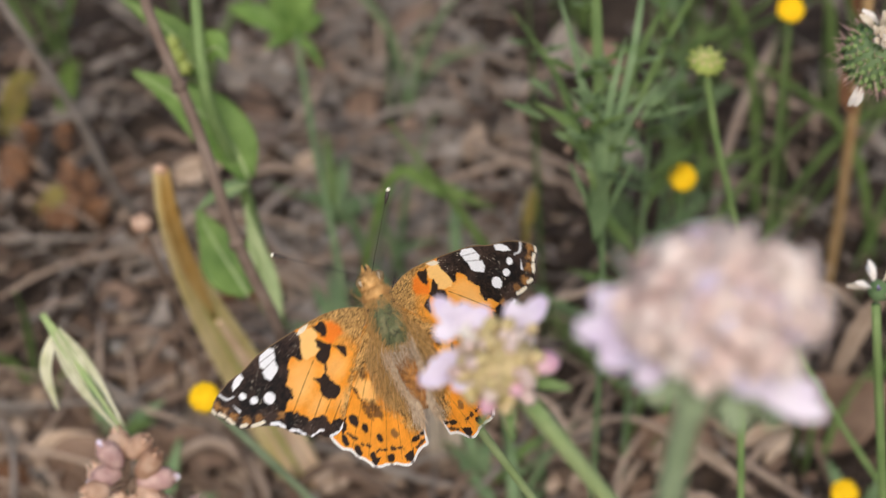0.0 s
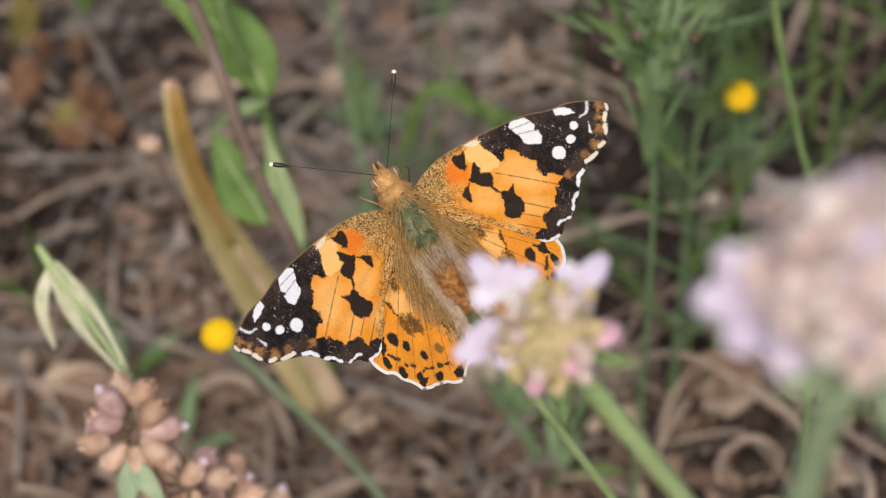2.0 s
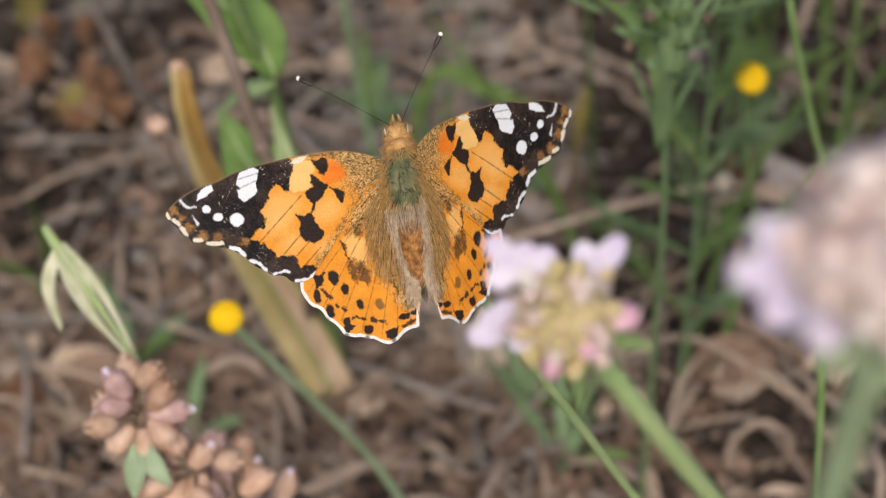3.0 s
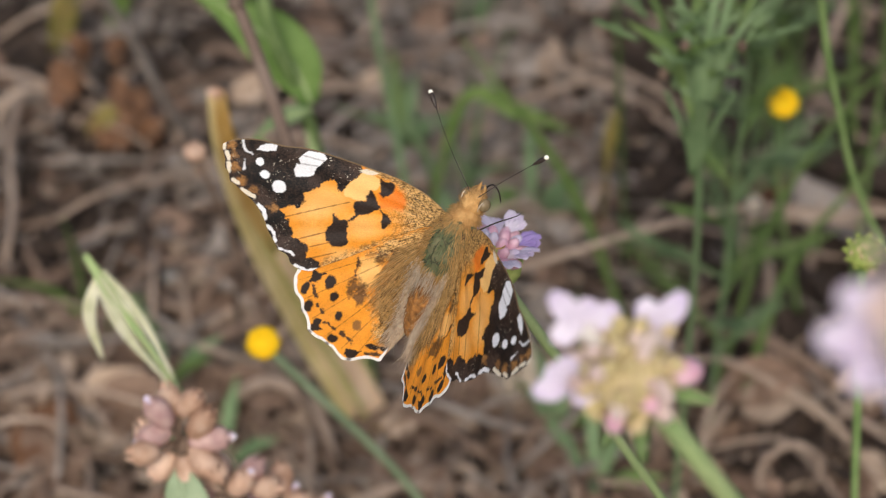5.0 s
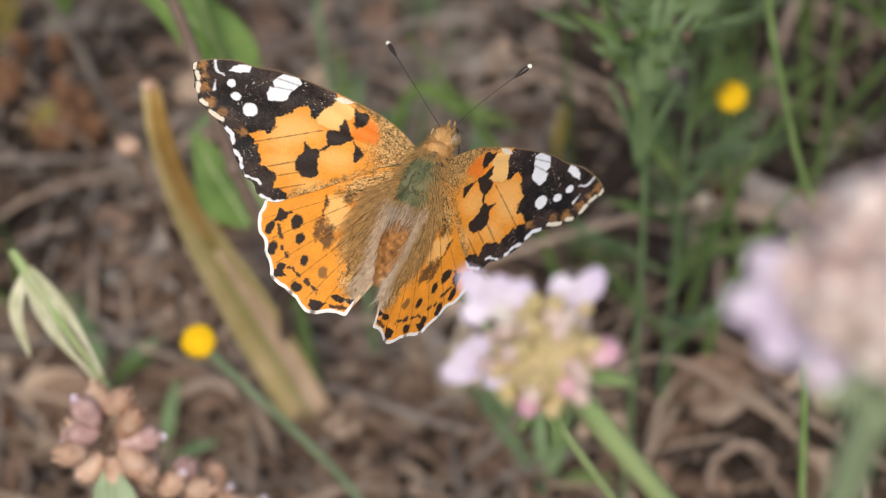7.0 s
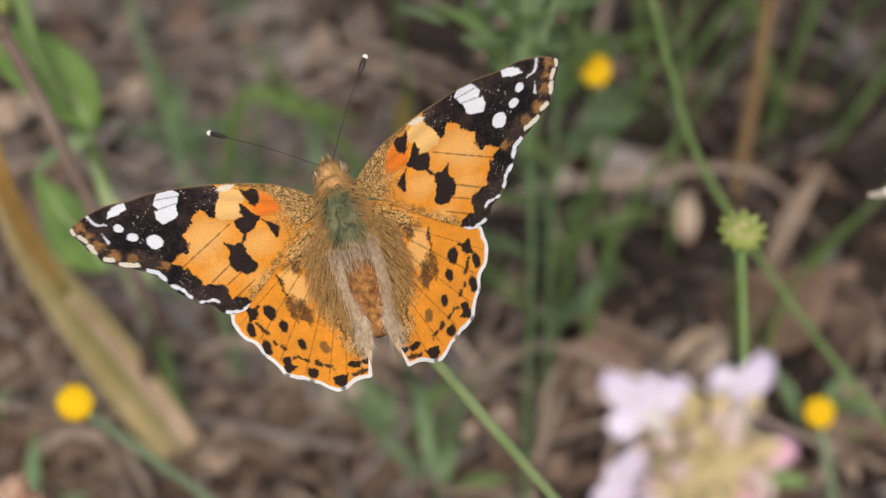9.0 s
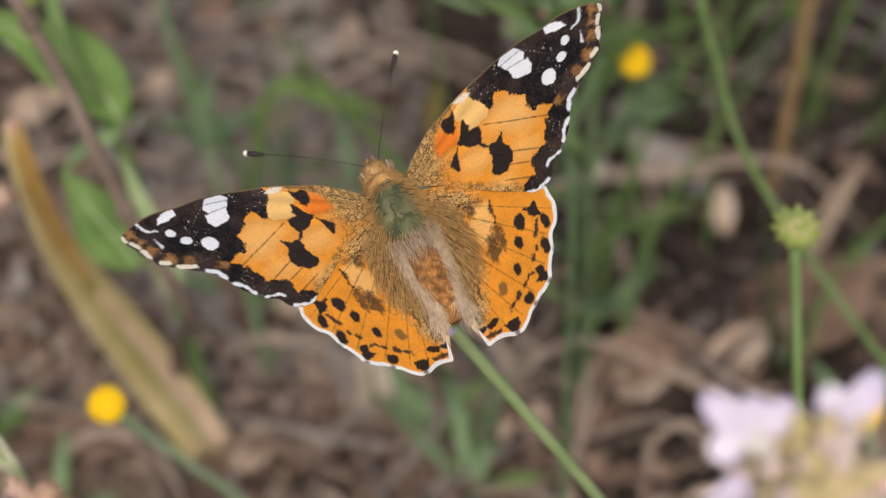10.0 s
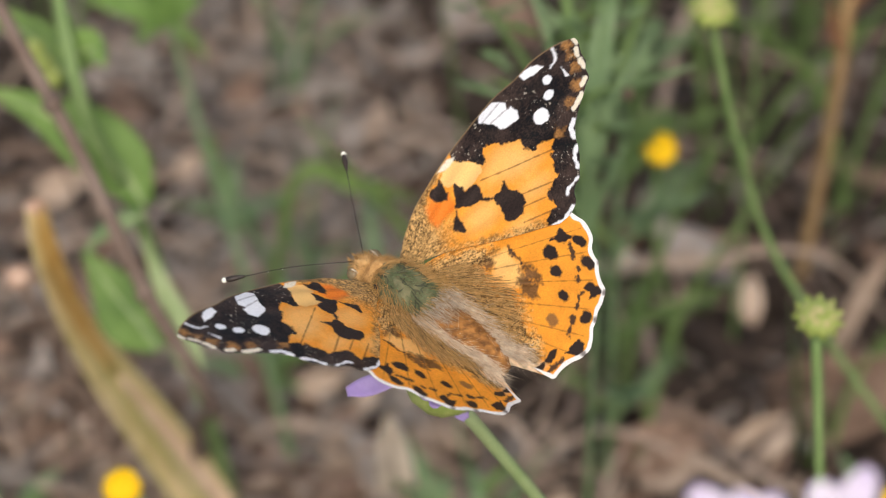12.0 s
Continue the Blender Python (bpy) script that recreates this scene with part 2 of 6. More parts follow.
def blade(points, widths, facing, thick=0.00025, fold=0.25, wave=0.0, n=None, across=5, seed=0):
    """A leaf or petal with thickness along a smooth line: half-widths along it, the side that its face turns to, a fold along its midrib."""
    n = n or max(6, 5 * len(points))
    line = smooth_line(points, n)
    w = np.maximum(smooth_line(np.c_[widths, np.zeros(len(widths)), np.zeros(len(widths))], n)[:, 0], 0.00004)
    way, _, _ = frames_along(line)
    face = np.asarray(facing, float)[None] - way * (way @ np.asarray(facing, float))[:, None]
    face /= np.linalg.norm(face, axis=1)[:, None] + 1e-12
    side = np.cross(way, face)
    s = np.linspace(-1, 1, across)
    ph = seed * 1.7
    lift = fold * np.abs(s)[None] * w[:, None] + wave * w[:, None] * np.sin(np.linspace(0, 9, n) + ph)[:, None] * s[None]
    top = line[:, None] + side[:, None] * (s[None, :, None] * w[:, None, None]) + face[:, None] * lift[..., None]
    edge = 1 - 0.8 * np.abs(s)
    low = top - face[:, None] * (thick * edge)[None, :, None]
    v = np.concatenate([top.reshape(-1, 3), low.reshape(-1, 3)])
    k, m = across, n * across
    f = []
    for i in range(n - 1):
        for j in range(k - 1):
            a = i * k + j
            f.append((a, a + 1, a + k + 1, a + k))
            f.append((m + a, m + a + k, m + a + k + 1, m + a + 1))
        for j in (0, k - 1):
            a = i * k + j
            q = (a, a + k, m + a + k, m + a)
            f.append(q if j == 0 else q[::-1])
    for i in (0, n - 1):
        for j in range(k - 1):
            a = i * k + j
            q = (a, m + a, m + a + 1, a + 1)
            f.append(q if i == 0 else q[::-1])
    return v, f


def blob(centre, radii, turn=None, rough=0.0, seed=0, rings=7, sides=10):
    """A rounded, slightly uneven lump."""
    v = [(0, 0, 1)]
    for i in range(1, rings):
        a = np.pi * i / rings
        v += [(math.sin(a) * math.cos(b), math.sin(a) * math.sin(b), math.cos(a)) for b in np.linspace(0, 2 * np.pi, sides, endpoint=False)]
    v.append((0, 0, -1))
    v = np.array(v)
    if rough:
        v = v * np.array([1 + rough * noise.noise(Vector(p) * 2.3 + Vector((seed * 3.1, seed, 0))) for p in v])[:, None]
    f = [(0, 1 + j, 1 + (j + 1) % sides) for j in range(sides)]
    f += [(1 + i * sides + j, 1 + (i + 1) * sides + j, 1 + (i + 1) * sides + (j + 1) % sides, 1 + i * sides + (j + 1) % sides) for i in range(rings - 2) for j in range(sides)]
    last = len(v) - 1
    f += [(last, last - sides + (j + 1) % sides, last - sides + j) for j in range(sides)]
    v = v * np.asarray(radii)
    if turn is not None:
        v = v @ np.array(turn.to_3x3()).T
    return v + np.asarray(centre), f


def axis_turn(way, spin=0.0):
    """The turn that stands an upright shape along the given way."""
    return Vector(way).to_track_quat("Z", "Y").to_matrix().to_4x4() @ pose(0, 0, 0, 0, 0, spin)


def placed(shape, m):
    v, f = shape
    a = np.array(m)
    return v @ a[:3, :3].T + a[:3, 3], f


def mesh_of(name, shape, material, smooth=True):
    v, f = shape
    me = bpy.data.meshes.new(name)
    me.from_pydata([tuple(p) for p in np.asarray(v).tolist()], [], f)
    if smooth:
        me.polygons.foreach_set("use_smooth", [True] * len(me.polygons))
    me.materials.append(material)
    me.update()
    return me


def thing(name, base, label, category, group="", kind=""):
    """An empty at a thing's base, which its parts hang on."""
    ob = new(name)
    ob.empty_display_size = 0.01
    ob.location = base
    return tagged(ob, label, category, group, kind)


def origin_of(ob):
    p = Vector((0, 0, 0))
    while ob is not None:
        p += ob.location
        ob = ob.parent
    return np.array(p)


def part(name, shape, material, parent, label="", kind=""):
    """One mesh under a thing or a part, its shape given in the world."""
    v, f = shape
    ob = new(name, mesh_of(name, (np.asarray(v) - origin_of(parent), f), material))
    ob.parent = parent
    return tagged(ob, label, kind=kind)


def single(name, shape, material, base, label, category, group="", kind=""):
    """A thing that is one mesh."""
    v, f = shape
    ob = new(name, mesh_of(name, (np.asarray(v) - np.asarray(base), f), material))
    ob.location = base
    return tagged(ob, label, category, group, kind)


# ---- ground ----
def build_ground():
    u = np.linspace(-1, 1, 201)
    s = np.sinh(u * 8.2) / math.sinh(8.2) * 300
    xs, ys = s, s + 0.42
    gx, gy = np.meshgrid(xs, ys)
    near = np.exp(-((gx**2 + (gy - 0.42) ** 2) / 1.2))
    h = np.array([noise.fractal(Vector((x * 22, y * 22, 0.5)), 1.0, 2.0, 4) for x, y in zip(gx.ravel(), gy.ravel())]).reshape(gx.shape)
    z = -0.004 + 0.0045 * h * near
    n = len(u)
    f = [(i * n + j, i * n + j + 1, (i + 1) * n + j + 1, (i + 1) * n + j) for i in range(n - 1) for j in range(n - 1)]
    ob = new("ground", mesh_of("ground", (np.stack([gx, gy, z], -1).reshape(-1, 3), f), SOIL))
    tagged(ob, "dry brown meadow soil under plant litter", "ground", kind="structure")


build_ground()


# ---- the butterfly ----
# Wing pattern on the flat wing, in millimetres: x outwards from the body, y forwards.
FORE_EDGE = [(2.4, 6.6), (3.3, 7.1), (5.6, 8.0), (7.5, 8.4), (9.5, 8.6), (11.6, 8.6), (13.7, 8.5), (15.7, 8.4), (19.2, 8.1), (21.8, 7.7), (24.3, 6.9), (26.8, 6.5), (28.5, 5.9), (30.0, 5.1), (31.0, 4.2), (31.2, 3.8), (30.9, 3.1), (30.3, 2.3), (29.9, 1.3), (29.3, 0.9), (28.7, -0.1), (28.1, -0.2), (26.9, -0.7), (25.5, -1.2), (24.5, -1.7), (23.9, -2.1), (23.0, -2.9), (22.4, -3.7), (21.7, -4.4), (20.8, -5.1), (20.0, -5.8), (19.1, -5.9), (18.5, -6.2), (18.0, -6.8), (17.2, -7.1), (16.2, -7.1), (15.1, -6.7), (14.6, -6.1), (10.9, -2.5), (6.3, 2.5), (2.9, 5.4)]
HIND_EDGE = [(2.4, 5.1), (6.3, 2.5), (11.2, -2.2), (15.2, -5.6), (16.4, -7.0), (16.4, -8.4), (16.4, -9.3), (16.0, -10.3), (15.4, -11.2), (14.6, -11.6), (14.0, -12.4), (13.8, -13.0), (13.1, -13.4), (12.4, -14.2), (11.9, -15.1), (11.2, -15.4), (10.5, -15.6), (9.7, -15.6), (8.9, -15.9), (8.1, -16.0), (7.3, -16.5), (6.3, -16.9), (5.5, -16.7), (5.0, -16.5), (4.1, -15.8), (3.0, -15.3), (1.9, -15.1), (1.7, -14.2), (1.2, -12.3), (0.8, -10.9), (0.4, -9.4), (0.6, -8.1), (1.3, -5.9), (2.0, -3.4), (2.1, -0.9), (2.0, 0.9)]
APEX = [(14.3, 8.1), (14.1, 7.6), (14.7, 6.6), (15.3, 5.5), (15.5, 4.2), (15.9, 4.3), (16.2, 4.7), (16.6, 5.2), (17.0, 5.4), (17.8, 4.8), (18.2, 4.2), (18.1, 3.8), (18.9, 3.3), (19.6, 2.4), (19.6, 1.4), (19.1, 1.1), (19.6, 0.3), (20.6, 0.2), (21.3, -0.5), (21.7, -0.9), (21.2, -1.2), (20.6, -1.6), (20.1, -1.9), (19.5, -2.8), (18.8, -3.6), (17.9, -3.7), (17.0, -3.8), (16.5, -4.3), (16.6, -4.8), (16.4, -5.3), (15.6, -5.3), (14.6, -5.4), (14.5, -6.0), (14.6, -7.0), (16.5, -8.5), (20.7, -8.0), (33.5, 1.2), (32.5, 5.4), (27.5, 8.6), (15.3, 9.6)]
PALE = [(14.0, 8.0), (13.3, 7.8), (11.9, 7.7), (11.5, 6.9), (11.8, 6.2), (12.5, 5.8), (12.3, 5.2), (12.4, 4.4), (13.5, 4.1), (15.0, 4.0), (15.4, 4.5), (15.3, 5.5), (14.7, 6.6), (14.2, 7.6)]
COSTAL_PATCH = [(14.7, 7.7), (13.8, 8.3), (12.2, 8.4), (12.9, 7.8), (14.1, 7.6)]
BAR_TOP = [(12.4, 5.9), (11.5, 5.4), (10.9, 4.6), (10.5, 4.3), (11.3, 3.2), (12.5, 2.3), (13.3, 1.1), (13.6, 1.2), (12.8, 2.1), (13.5, 3.2), (13.7, 3.8), (12.4, 4.4), (12.5, 5.1)]
BAR = [(15.6, 1.2), (14.4, 0.9), (13.5, 1.1), (13.3, 0.4), (12.9, -0.7), (12.4, -1.6), (13.0, -2.3), (14.1, -2.6), (15.0, -2.2), (15.3, -1.4), (15.4, -0.6), (15.0, 0.2)]
BLOT = [(10.3, 4.0), (9.3, 3.7), (8.5, 2.9), (8.9, 2.1), (9.3, 1.9), (9.7, 2.6), (9.8, 3.4)]
CELL_SPOT = [(11.7, 7.7), (9.9, 7.8), (9.8, 7.1), (10.0, 6.1), (10.7, 5.6), (11.2, 6.1), (11.5, 7.0)]
RUST = [(9.7, 7.4), (8.5, 7.2), (7.8, 6.0), (7.8, 4.9), (9.2, 4.7), (10.6, 4.3), (11.0, 5.0), (11.3, 6.0), (10.4, 5.7)]
BAND = [(21.3, 7.5), (19.4, 8.0), (18.8, 7.5), (19.2, 6.6), (19.5, 6.1), (19.6, 4.9), (20.1, 4.4), (21.5, 3.8), (22.0, 4.6), (22.0, 5.4), (21.5, 5.6), (22.0, 6.1), (21.7, 7.0)]
APEX_PATCH = [(26.9, 5.7), (26.2, 6.3), (25.0, 6.6), (24.9, 5.9), (25.9, 5.3), (27.1, 5.0)]
# ovals: middle and half-axes; strokes: two ends and half the width
FORE_SPOTS = [(26.2, 3.7, 0.51, 0.49), (25.1, 2.5, 0.60, 0.54), (22.9, 1.8, 0.86, 0.82)]
FORE_STROKES = [(29.2, 5.4, 28.6, 4.5, 0.13), (28.5, 4.4, 27.4, 4.2, 0.13), (28.0, 3.2, 27.7, 2.1, 0.13)]
FORE_CREAM = [(31.1, 4.0, 30.9, 3.5, 0.24), (30.4, 3.1, 30.0, 2.5, 0.24), (29.7, 1.9, 29.3, 1.0, 0.24), (28.5, 0.2, 27.8, 0.1, 0.24), (26.9, -0.5, 25.3, -0.7, 0.24)]
FORE_TAN = [(30.2, 4.3, 0.55, 0.5), (29.6, 3.1, 0.55, 0.5), (28.9, 1.9, 0.55, 0.5), (27.5, 0.6, 0.55, 0.5), (25.5, -0.1, 0.55, 0.5), (22.6, -0.9, 0.55, 0.5)]
FORE_FRINGE = [(24.4, -1.5, 23.5, -1.9, 0.24), (23.5, -1.9, 23.0, -2.7, 0.24), (22.3, -3.5, 21.4, -4.0, 0.22), (21.4, -4.0, 20.8, -4.9, 0.22), (19.9, -5.6, 18.6, -5.5, 0.18), (18.6, -5.5, 18.0, -5.7, 0.18), (17.3, -6.9, 15.9, -7.0, 0.20), (15.9, -7.0, 14.7, -6.3, 0.20)]
FORE_VEINS = [(20.7, -1.4, 14.2, 3.5, 0.07), (18.6, -3.8, 14.5, -0.6, 0.07), (16.6, -3.9, 13.0, -1.2, 0.07), (16.1, -5.4, 13.3, -3.3, 0.07)]
BAND_VEINS = [(21.8, 6.7, 19.1, 7.1, 0.07), (21.9, 5.5, 19.5, 6.2, 0.07)]
HIND_SPOTS = [(12.0, -7.9, 0.67, 0.93), (10.8, -9.5, 0.54, 0.70), (9.2, -11.7, 0.50, 0.61)]
HIND_MARGIN = [(14.5, -10.0, 0.48, 0.92), (13.2, -12.1, 0.55, 0.95), (8.6, -14.8, 0.68, 0.59)]
HIND_BROWN = [(6.6, -11.9, 0.64, 0.74)]
HIND_BLACK = [[(11.7, -13.1), (10.9, -13.1), (10.7, -14.0), (10.3, -14.2), (10.6, -14.6), (11.5, -15.1), (11.8, -14.3)],
    [(6.5, -15.4), (5.6, -15.1), (4.6, -14.8), (4.9, -16.0), (5.7, -16.6), (6.5, -16.0)],
    [(4.7, -13.9), (3.9, -13.3), (2.8, -13.1), (1.7, -13.0), (1.6, -13.6), (2.6, -13.6), (3.1, -14.0), (3.9, -14.1)],
    [(14.6, -7.4), (13.0, -7.2), (13.5, -8.7), (14.4, -9.1), (14.6, -8.4)]]
HIND_STROKES = [(13.9, -9.1, 12.8, -10.5, 0.20), (12.3, -11.4, 11.1, -12.2, 0.20), (10.4, -13.1, 8.8, -13.5, 0.20), (7.9, -13.6, 6.2, -14.3, 0.20), (10.1, -3.7, 9.7, -5.6, 0.20), (3.9, -14.9, 1.8, -14.1, 0.20)]
HIND_SMOKE = [(9.3, -7.2, 0.50, 1.28), (7.9, -7.8, 0.81, 1.28), (7.8, -2.0, 0.70, 0.93)]
HIND_PALE = [(9.9, -3.5), (8.4, -2.3), (7.4, -3.4), (6.0, -3.8), (6.4, -5.6), (7.4, -6.8), (8.5, -6.7), (9.4, -5.7)]
HIND_HAIR = [(2.0, 6.0), (8.5, 0.4), (9.4, -2.6), (6.9, -1.8), (5.8, -3.6), (6.4, -6.1), (6.2, -8.8), (4.7, -10.0), (4.4, -11.9), (3.2, -12.8), (1.5, -13.3), (0.0, -14.0), (0.0, 4.0)]
HIND_TICKS = [(13.8, -13.1), (11.6, -15.2), (8.9, -15.8), (5.6, -16.5)]


def value_noise(x, y, size, seed):
    rng = np.random.RandomState(seed)
    grid = rng.rand(97, 97)
    a, b = x / size, y / size
    i, j = np.floor(a).astype(int), np.floor(b).astype(int)
    u, v = a - i, b - j
    u, v = u * u * (3 - 2 * u), v * v * (3 - 2 * v)
    g = lambda p, q: grid[p % 97, q % 97]  # noqa: E731
    return (g(i, j) * (1 - u) + g(i + 1, j) * u) * (1 - v) + (g(i, j + 1) * (1 - u) + g(i + 1, j + 1) * u) * v - 0.5


def off_shape(x, y, outline):
    """Distance to a closed outline, negative inside."""
    p = np.asarray(outline, float)
    best, inside = np.full(x.shape, 1e9), np.zeros(x.shape, bool)
    for (ax, ay), (bx, by) in zip(p, np.roll(p, -1, 0)):
        ex, ey = bx - ax, by - ay
        t = np.clip(((x - ax) * ex + (y - ay) * ey) / (ex * ex + ey * ey + 1e-9), 0, 1)
        best = np.minimum(best, np.hypot(x - ax - t * ex, y - ay - t * ey))
        cross = ((ay > y) != (by > y)) & (x < (bx - ax) * (y - ay) / (by - ay + 1e-12) + ax)
        inside ^= cross
    return np.where(inside, -best, best)


def off_oval(x, y, spot):
    """Distance to an oval spot, negative inside."""
    cx, cy, a, b = spot
    return (np.hypot((x - cx) / a, (y - cy) / b) - 1) * min(a, b)


def off_stroke(x, y, stroke):
    """Distance to a short stroke with round ends, negative inside."""
    ax, ay, bx, by, r = stroke
    ex, ey = bx - ax, by - ay
    t = np.clip(((x - ax) * ex + (y - ay) * ey) / (ex * ex + ey * ey + 1e-9), 0, 1)
    return np.hypot(x - ax - t * ex, y - ay - t * ey) - r


ORANGE, DEEP, TAN, PALE_OCHRE = np.array((0.84, 0.32, 0.030)), np.array((0.84, 0.20, 0.016)), np.array((0.36, 0.215, 0.078)), np.array((0.92, 0.55, 0.19))
VEIN = np.array((0.16, 0.06, 0.012))
SOOT, SMOKE, SNOW, IVORY, FAWN = np.array((0.028, 0.017, 0.013)), np.array((0.09, 0.048, 0.022)), np.array((0.83, 0.83, 0.86)), np.array((0.80, 0.72, 0.58)), np.array((0.36, 0.17, 0.05))


def wing_colours(x, y, edge, fore):
    """The scales' colours at places of a wing; edge: how far in from the margin."""
    wob = lambda k, s: k * (value_noise(x + 40, y + 40, 0.45, s) + 0.6 * value_noise(x + 40, y + 40, 0.2, s + 1))  # noqa: E731
    n1, n2, n3 = value_noise(x + 40, y + 40, 0.13, 5), value_noise(x + 40, y + 40, 2.2, 6), value_noise(x + 40, y + 40, 0.7, 8)
    turn, reach = np.arctan2(y - 5.4, x - 1.2), np.hypot(y - 5.4, x - 1.2)
    streak = value_noise((turn + 4) * 9.0, reach * 0.10 + 20, 0.15, 7) + 0.5 * value_noise((turn + 4) * 9.0, reach * 0.2 + 20, 0.07, 9)
    fleck = np.clip(1.08 + 2.6 * n1 + 0.5 * n3 + 0.5 * streak, 0.25, 2.0)[:, None]
    col = np.repeat(ORANGE[None], len(x), 0) * (1 + 0.14 * n2 + 0.10 * n3 + 0.12 * n1)[:, None]

    def lay(d, colour, soft=0.16, strength=1.0, jag=0.22, seed=11):
        nonlocal col
        k = (np.clip(0.5 - (d + wob(jag, seed)) / soft, 0, 1) * strength)[:, None]
        col = col * (1 - k) + colour * k

    if fore:
        root = np.hypot((x - 2.5) / 6.4, (y - 6.2) / 5.2) - 1
        inner = off_shape(x, y, [(2, 7), (8, 1.0), (14.0, -4.6), (14.6, -6.4), (12, -8), (8, -4), (0, 4)])
        for cx, cy, cr in ((17.0, 2.4, 1.9), (18.2, 0.4, 1.3), (16.6, -2.2, 1.2), (11.4, 1.2, 1.5), (12.8, -3.4, 1.0)):
            lay(np.hypot((x - cx) * 0.75 + (y - cy) * 0.3, y - cy) - cr, PALE_OCHRE, 1.8, 0.55, 0.3, 14)
        for v in FORE_VEINS:
            lay(off_stroke(x, y, v), VEIN, 0.12, 0.75, 0.08, 10)
        lay(root * 5, TAN * fleck, 3.0, 0.95, 0.9, 15)
        lay(off_shape(x, y, [(2, 7), (3, 7.6), (7.7, 8.6), (14, 8.8), (14, 8.0), (10, 7.9), (7.4, 6.8), (4, 5)]), TAN * fleck, 0.7, 0.9, 0.5, 25)
        lay(inner, TAN * fleck, 0.9, 0.85, 0.7, 16)
        lay(off_shape(x, y, RUST), DEEP, 0.6, 0.85, 0.3, 13)
        lay(off_shape(x, y, PALE), PALE_OCHRE * 1.02, 0.2, 1.0, 0.15, 12)
        for s in (BAR, BAR_TOP, BLOT, CELL_SPOT):
            lay(off_shape(x, y, s) - 0.04, SOOT * (1 + 0.8 * n1)[:, None], 0.16, 1, 0.26, 17)
        lay(off_shape(x, y, APEX), SOOT * (1 + 1.6 * n1 + 1.4 * n2 + 1.2 * n3)[:, None], 0.2, 1, 0.4, 19)
        lay(off_shape(x, y, COSTAL_PATCH), IVORY, 0.2, 0.95, 0.15, 24)
        speck = np.clip((value_noise(x + 60, y + 60, 0.17, 51) - 0.34) * 12, 0, 1) * np.clip(0.5 - off_shape(x, y, APEX) / 0.3, 0, 1) * np.clip((value_noise(x + 60, y + 60, 1.4, 52)) * 4, 0, 1)
        col = col * (1 - 0.5 * speck[:, None]) + IVORY * 0.5 * speck[:, None]
        for s in FORE_TAN:
            lay(off_oval(x, y, s), FAWN * (1 + 0.8 * n1)[:, None], 0.5, 0.8, 0.6, 20)
        for s in (BAND, APEX_PATCH):
            lay(off_shape(x, y, s), SNOW, 0.14, 1, 0.14, 21)
        for s in BAND_VEINS:
            lay(off_stroke(x, y, s), np.array((0.20, 0.18, 0.19)), 0.14, 0.6, 0.1, 28)
        for s in FORE_SPOTS:
            lay(off_oval(x, y, s), SNOW, 0.14, 1, 0.12, 22)
        for s in FORE_STROKES:
            lay(off_stroke(x, y, s), SNOW, 0.14, 0.85, 0.2, 26)
        for s in FORE_CREAM:
            lay(off_stroke(x, y, s), IVORY, 0.14, 0.95, 0.2, 23)
        for s in FORE_FRINGE:
            lay(off_stroke(x, y, s), SNOW, 0.14, 0.95, 0.2, 27)
        k = (np.clip((0.2 - edge) / 0.1, 0, 1) * (y > 4.4) * (x > 3))[:, None] * 0.6
        col = col * (1 - k) + np.array((0.30, 0.20, 0.10)) * k
    else:
        lay(off_shape(x, y, HIND_PALE), PALE_OCHRE, 0.8, 0.75, 0.3, 31)
        for (ax, ay), (bx, by) in (((5, 1), (15.6, -9.4)), ((5, 0), (14, -11.4)), ((4.5, -1), (12, -13.4)), ((4, -3), (9.6, -15.0)), ((3.6, -5), (7, -15.6)), ((3.0, -6), (4.8, -14.8))):
            lay(off_stroke(x, y, (ax, ay, bx, by, 0.05)), VEIN, 0.12, 0.6, 0.08, 10)
        for s in HIND_SMOKE:
            lay(off_oval(x, y, s), SMOKE * (1 + 1.2 * streak)[:, None], 0.5, 0.88, 0.6, 34)
        lay(off_shape(x, y, HIND_HAIR), TAN * np.clip(fleck + 1.6 * streak[:, None], 0.2, 2.2), 1.3, 0.94, 1.0, 32)
        lay(off_shape(x, y, [(0.4, -3), (2.4, -4), (3.0, -9), (2.4, -13.4), (0.0, -14)]), np.array((0.60, 0.47, 0.33)) * (1 + 1.3 * streak)[:, None], 1.2, 0.8, 0.5, 33)
        for s in HIND_BROWN:
            lay(off_oval(x, y, s), SMOKE * 1.6, 0.3, 0.8, 0.3, 37)
        for s in HIND_SPOTS + HIND_MARGIN:
            lay(off_oval(x, y, s), SOOT, 0.15, 1, 0.2, 35)
        for s in HIND_BLACK:
            lay(off_shape(x, y, s), SOOT, 0.16, 1, 0.3, 38)
        for s in HIND_STROKES:
            lay(off_stroke(x, y, s), SOOT * 1.4, 0.2, 0.95, 0.45, 36)
        for s in HIND_MARGIN + HIND_SPOTS[:2]:
            lay(off_oval(x, y, (s[0] + 0.25, s[1] - s[3] - 0.3, s[2], 0.26)), np.array((0.85, 0.46, 0.05)), 0.4, 0.5 if s in HIND_MARGIN else 0.0, 0.2, 39)
        # white fringe along the outer margin, cut by dark ticks at the vein ends
        out = (y < -7.0) & (off_shape(x, y, [(0, 6), (1.6, 0), (1.7, -14.4), (0, -16.5), (-3, -6)]) > 0)
        k = (np.clip((0.44 + 0.14 * value_noise(x + 60, y + 60, 0.7, 47) - edge) / 0.08, 0, 1) * out)[:, None]
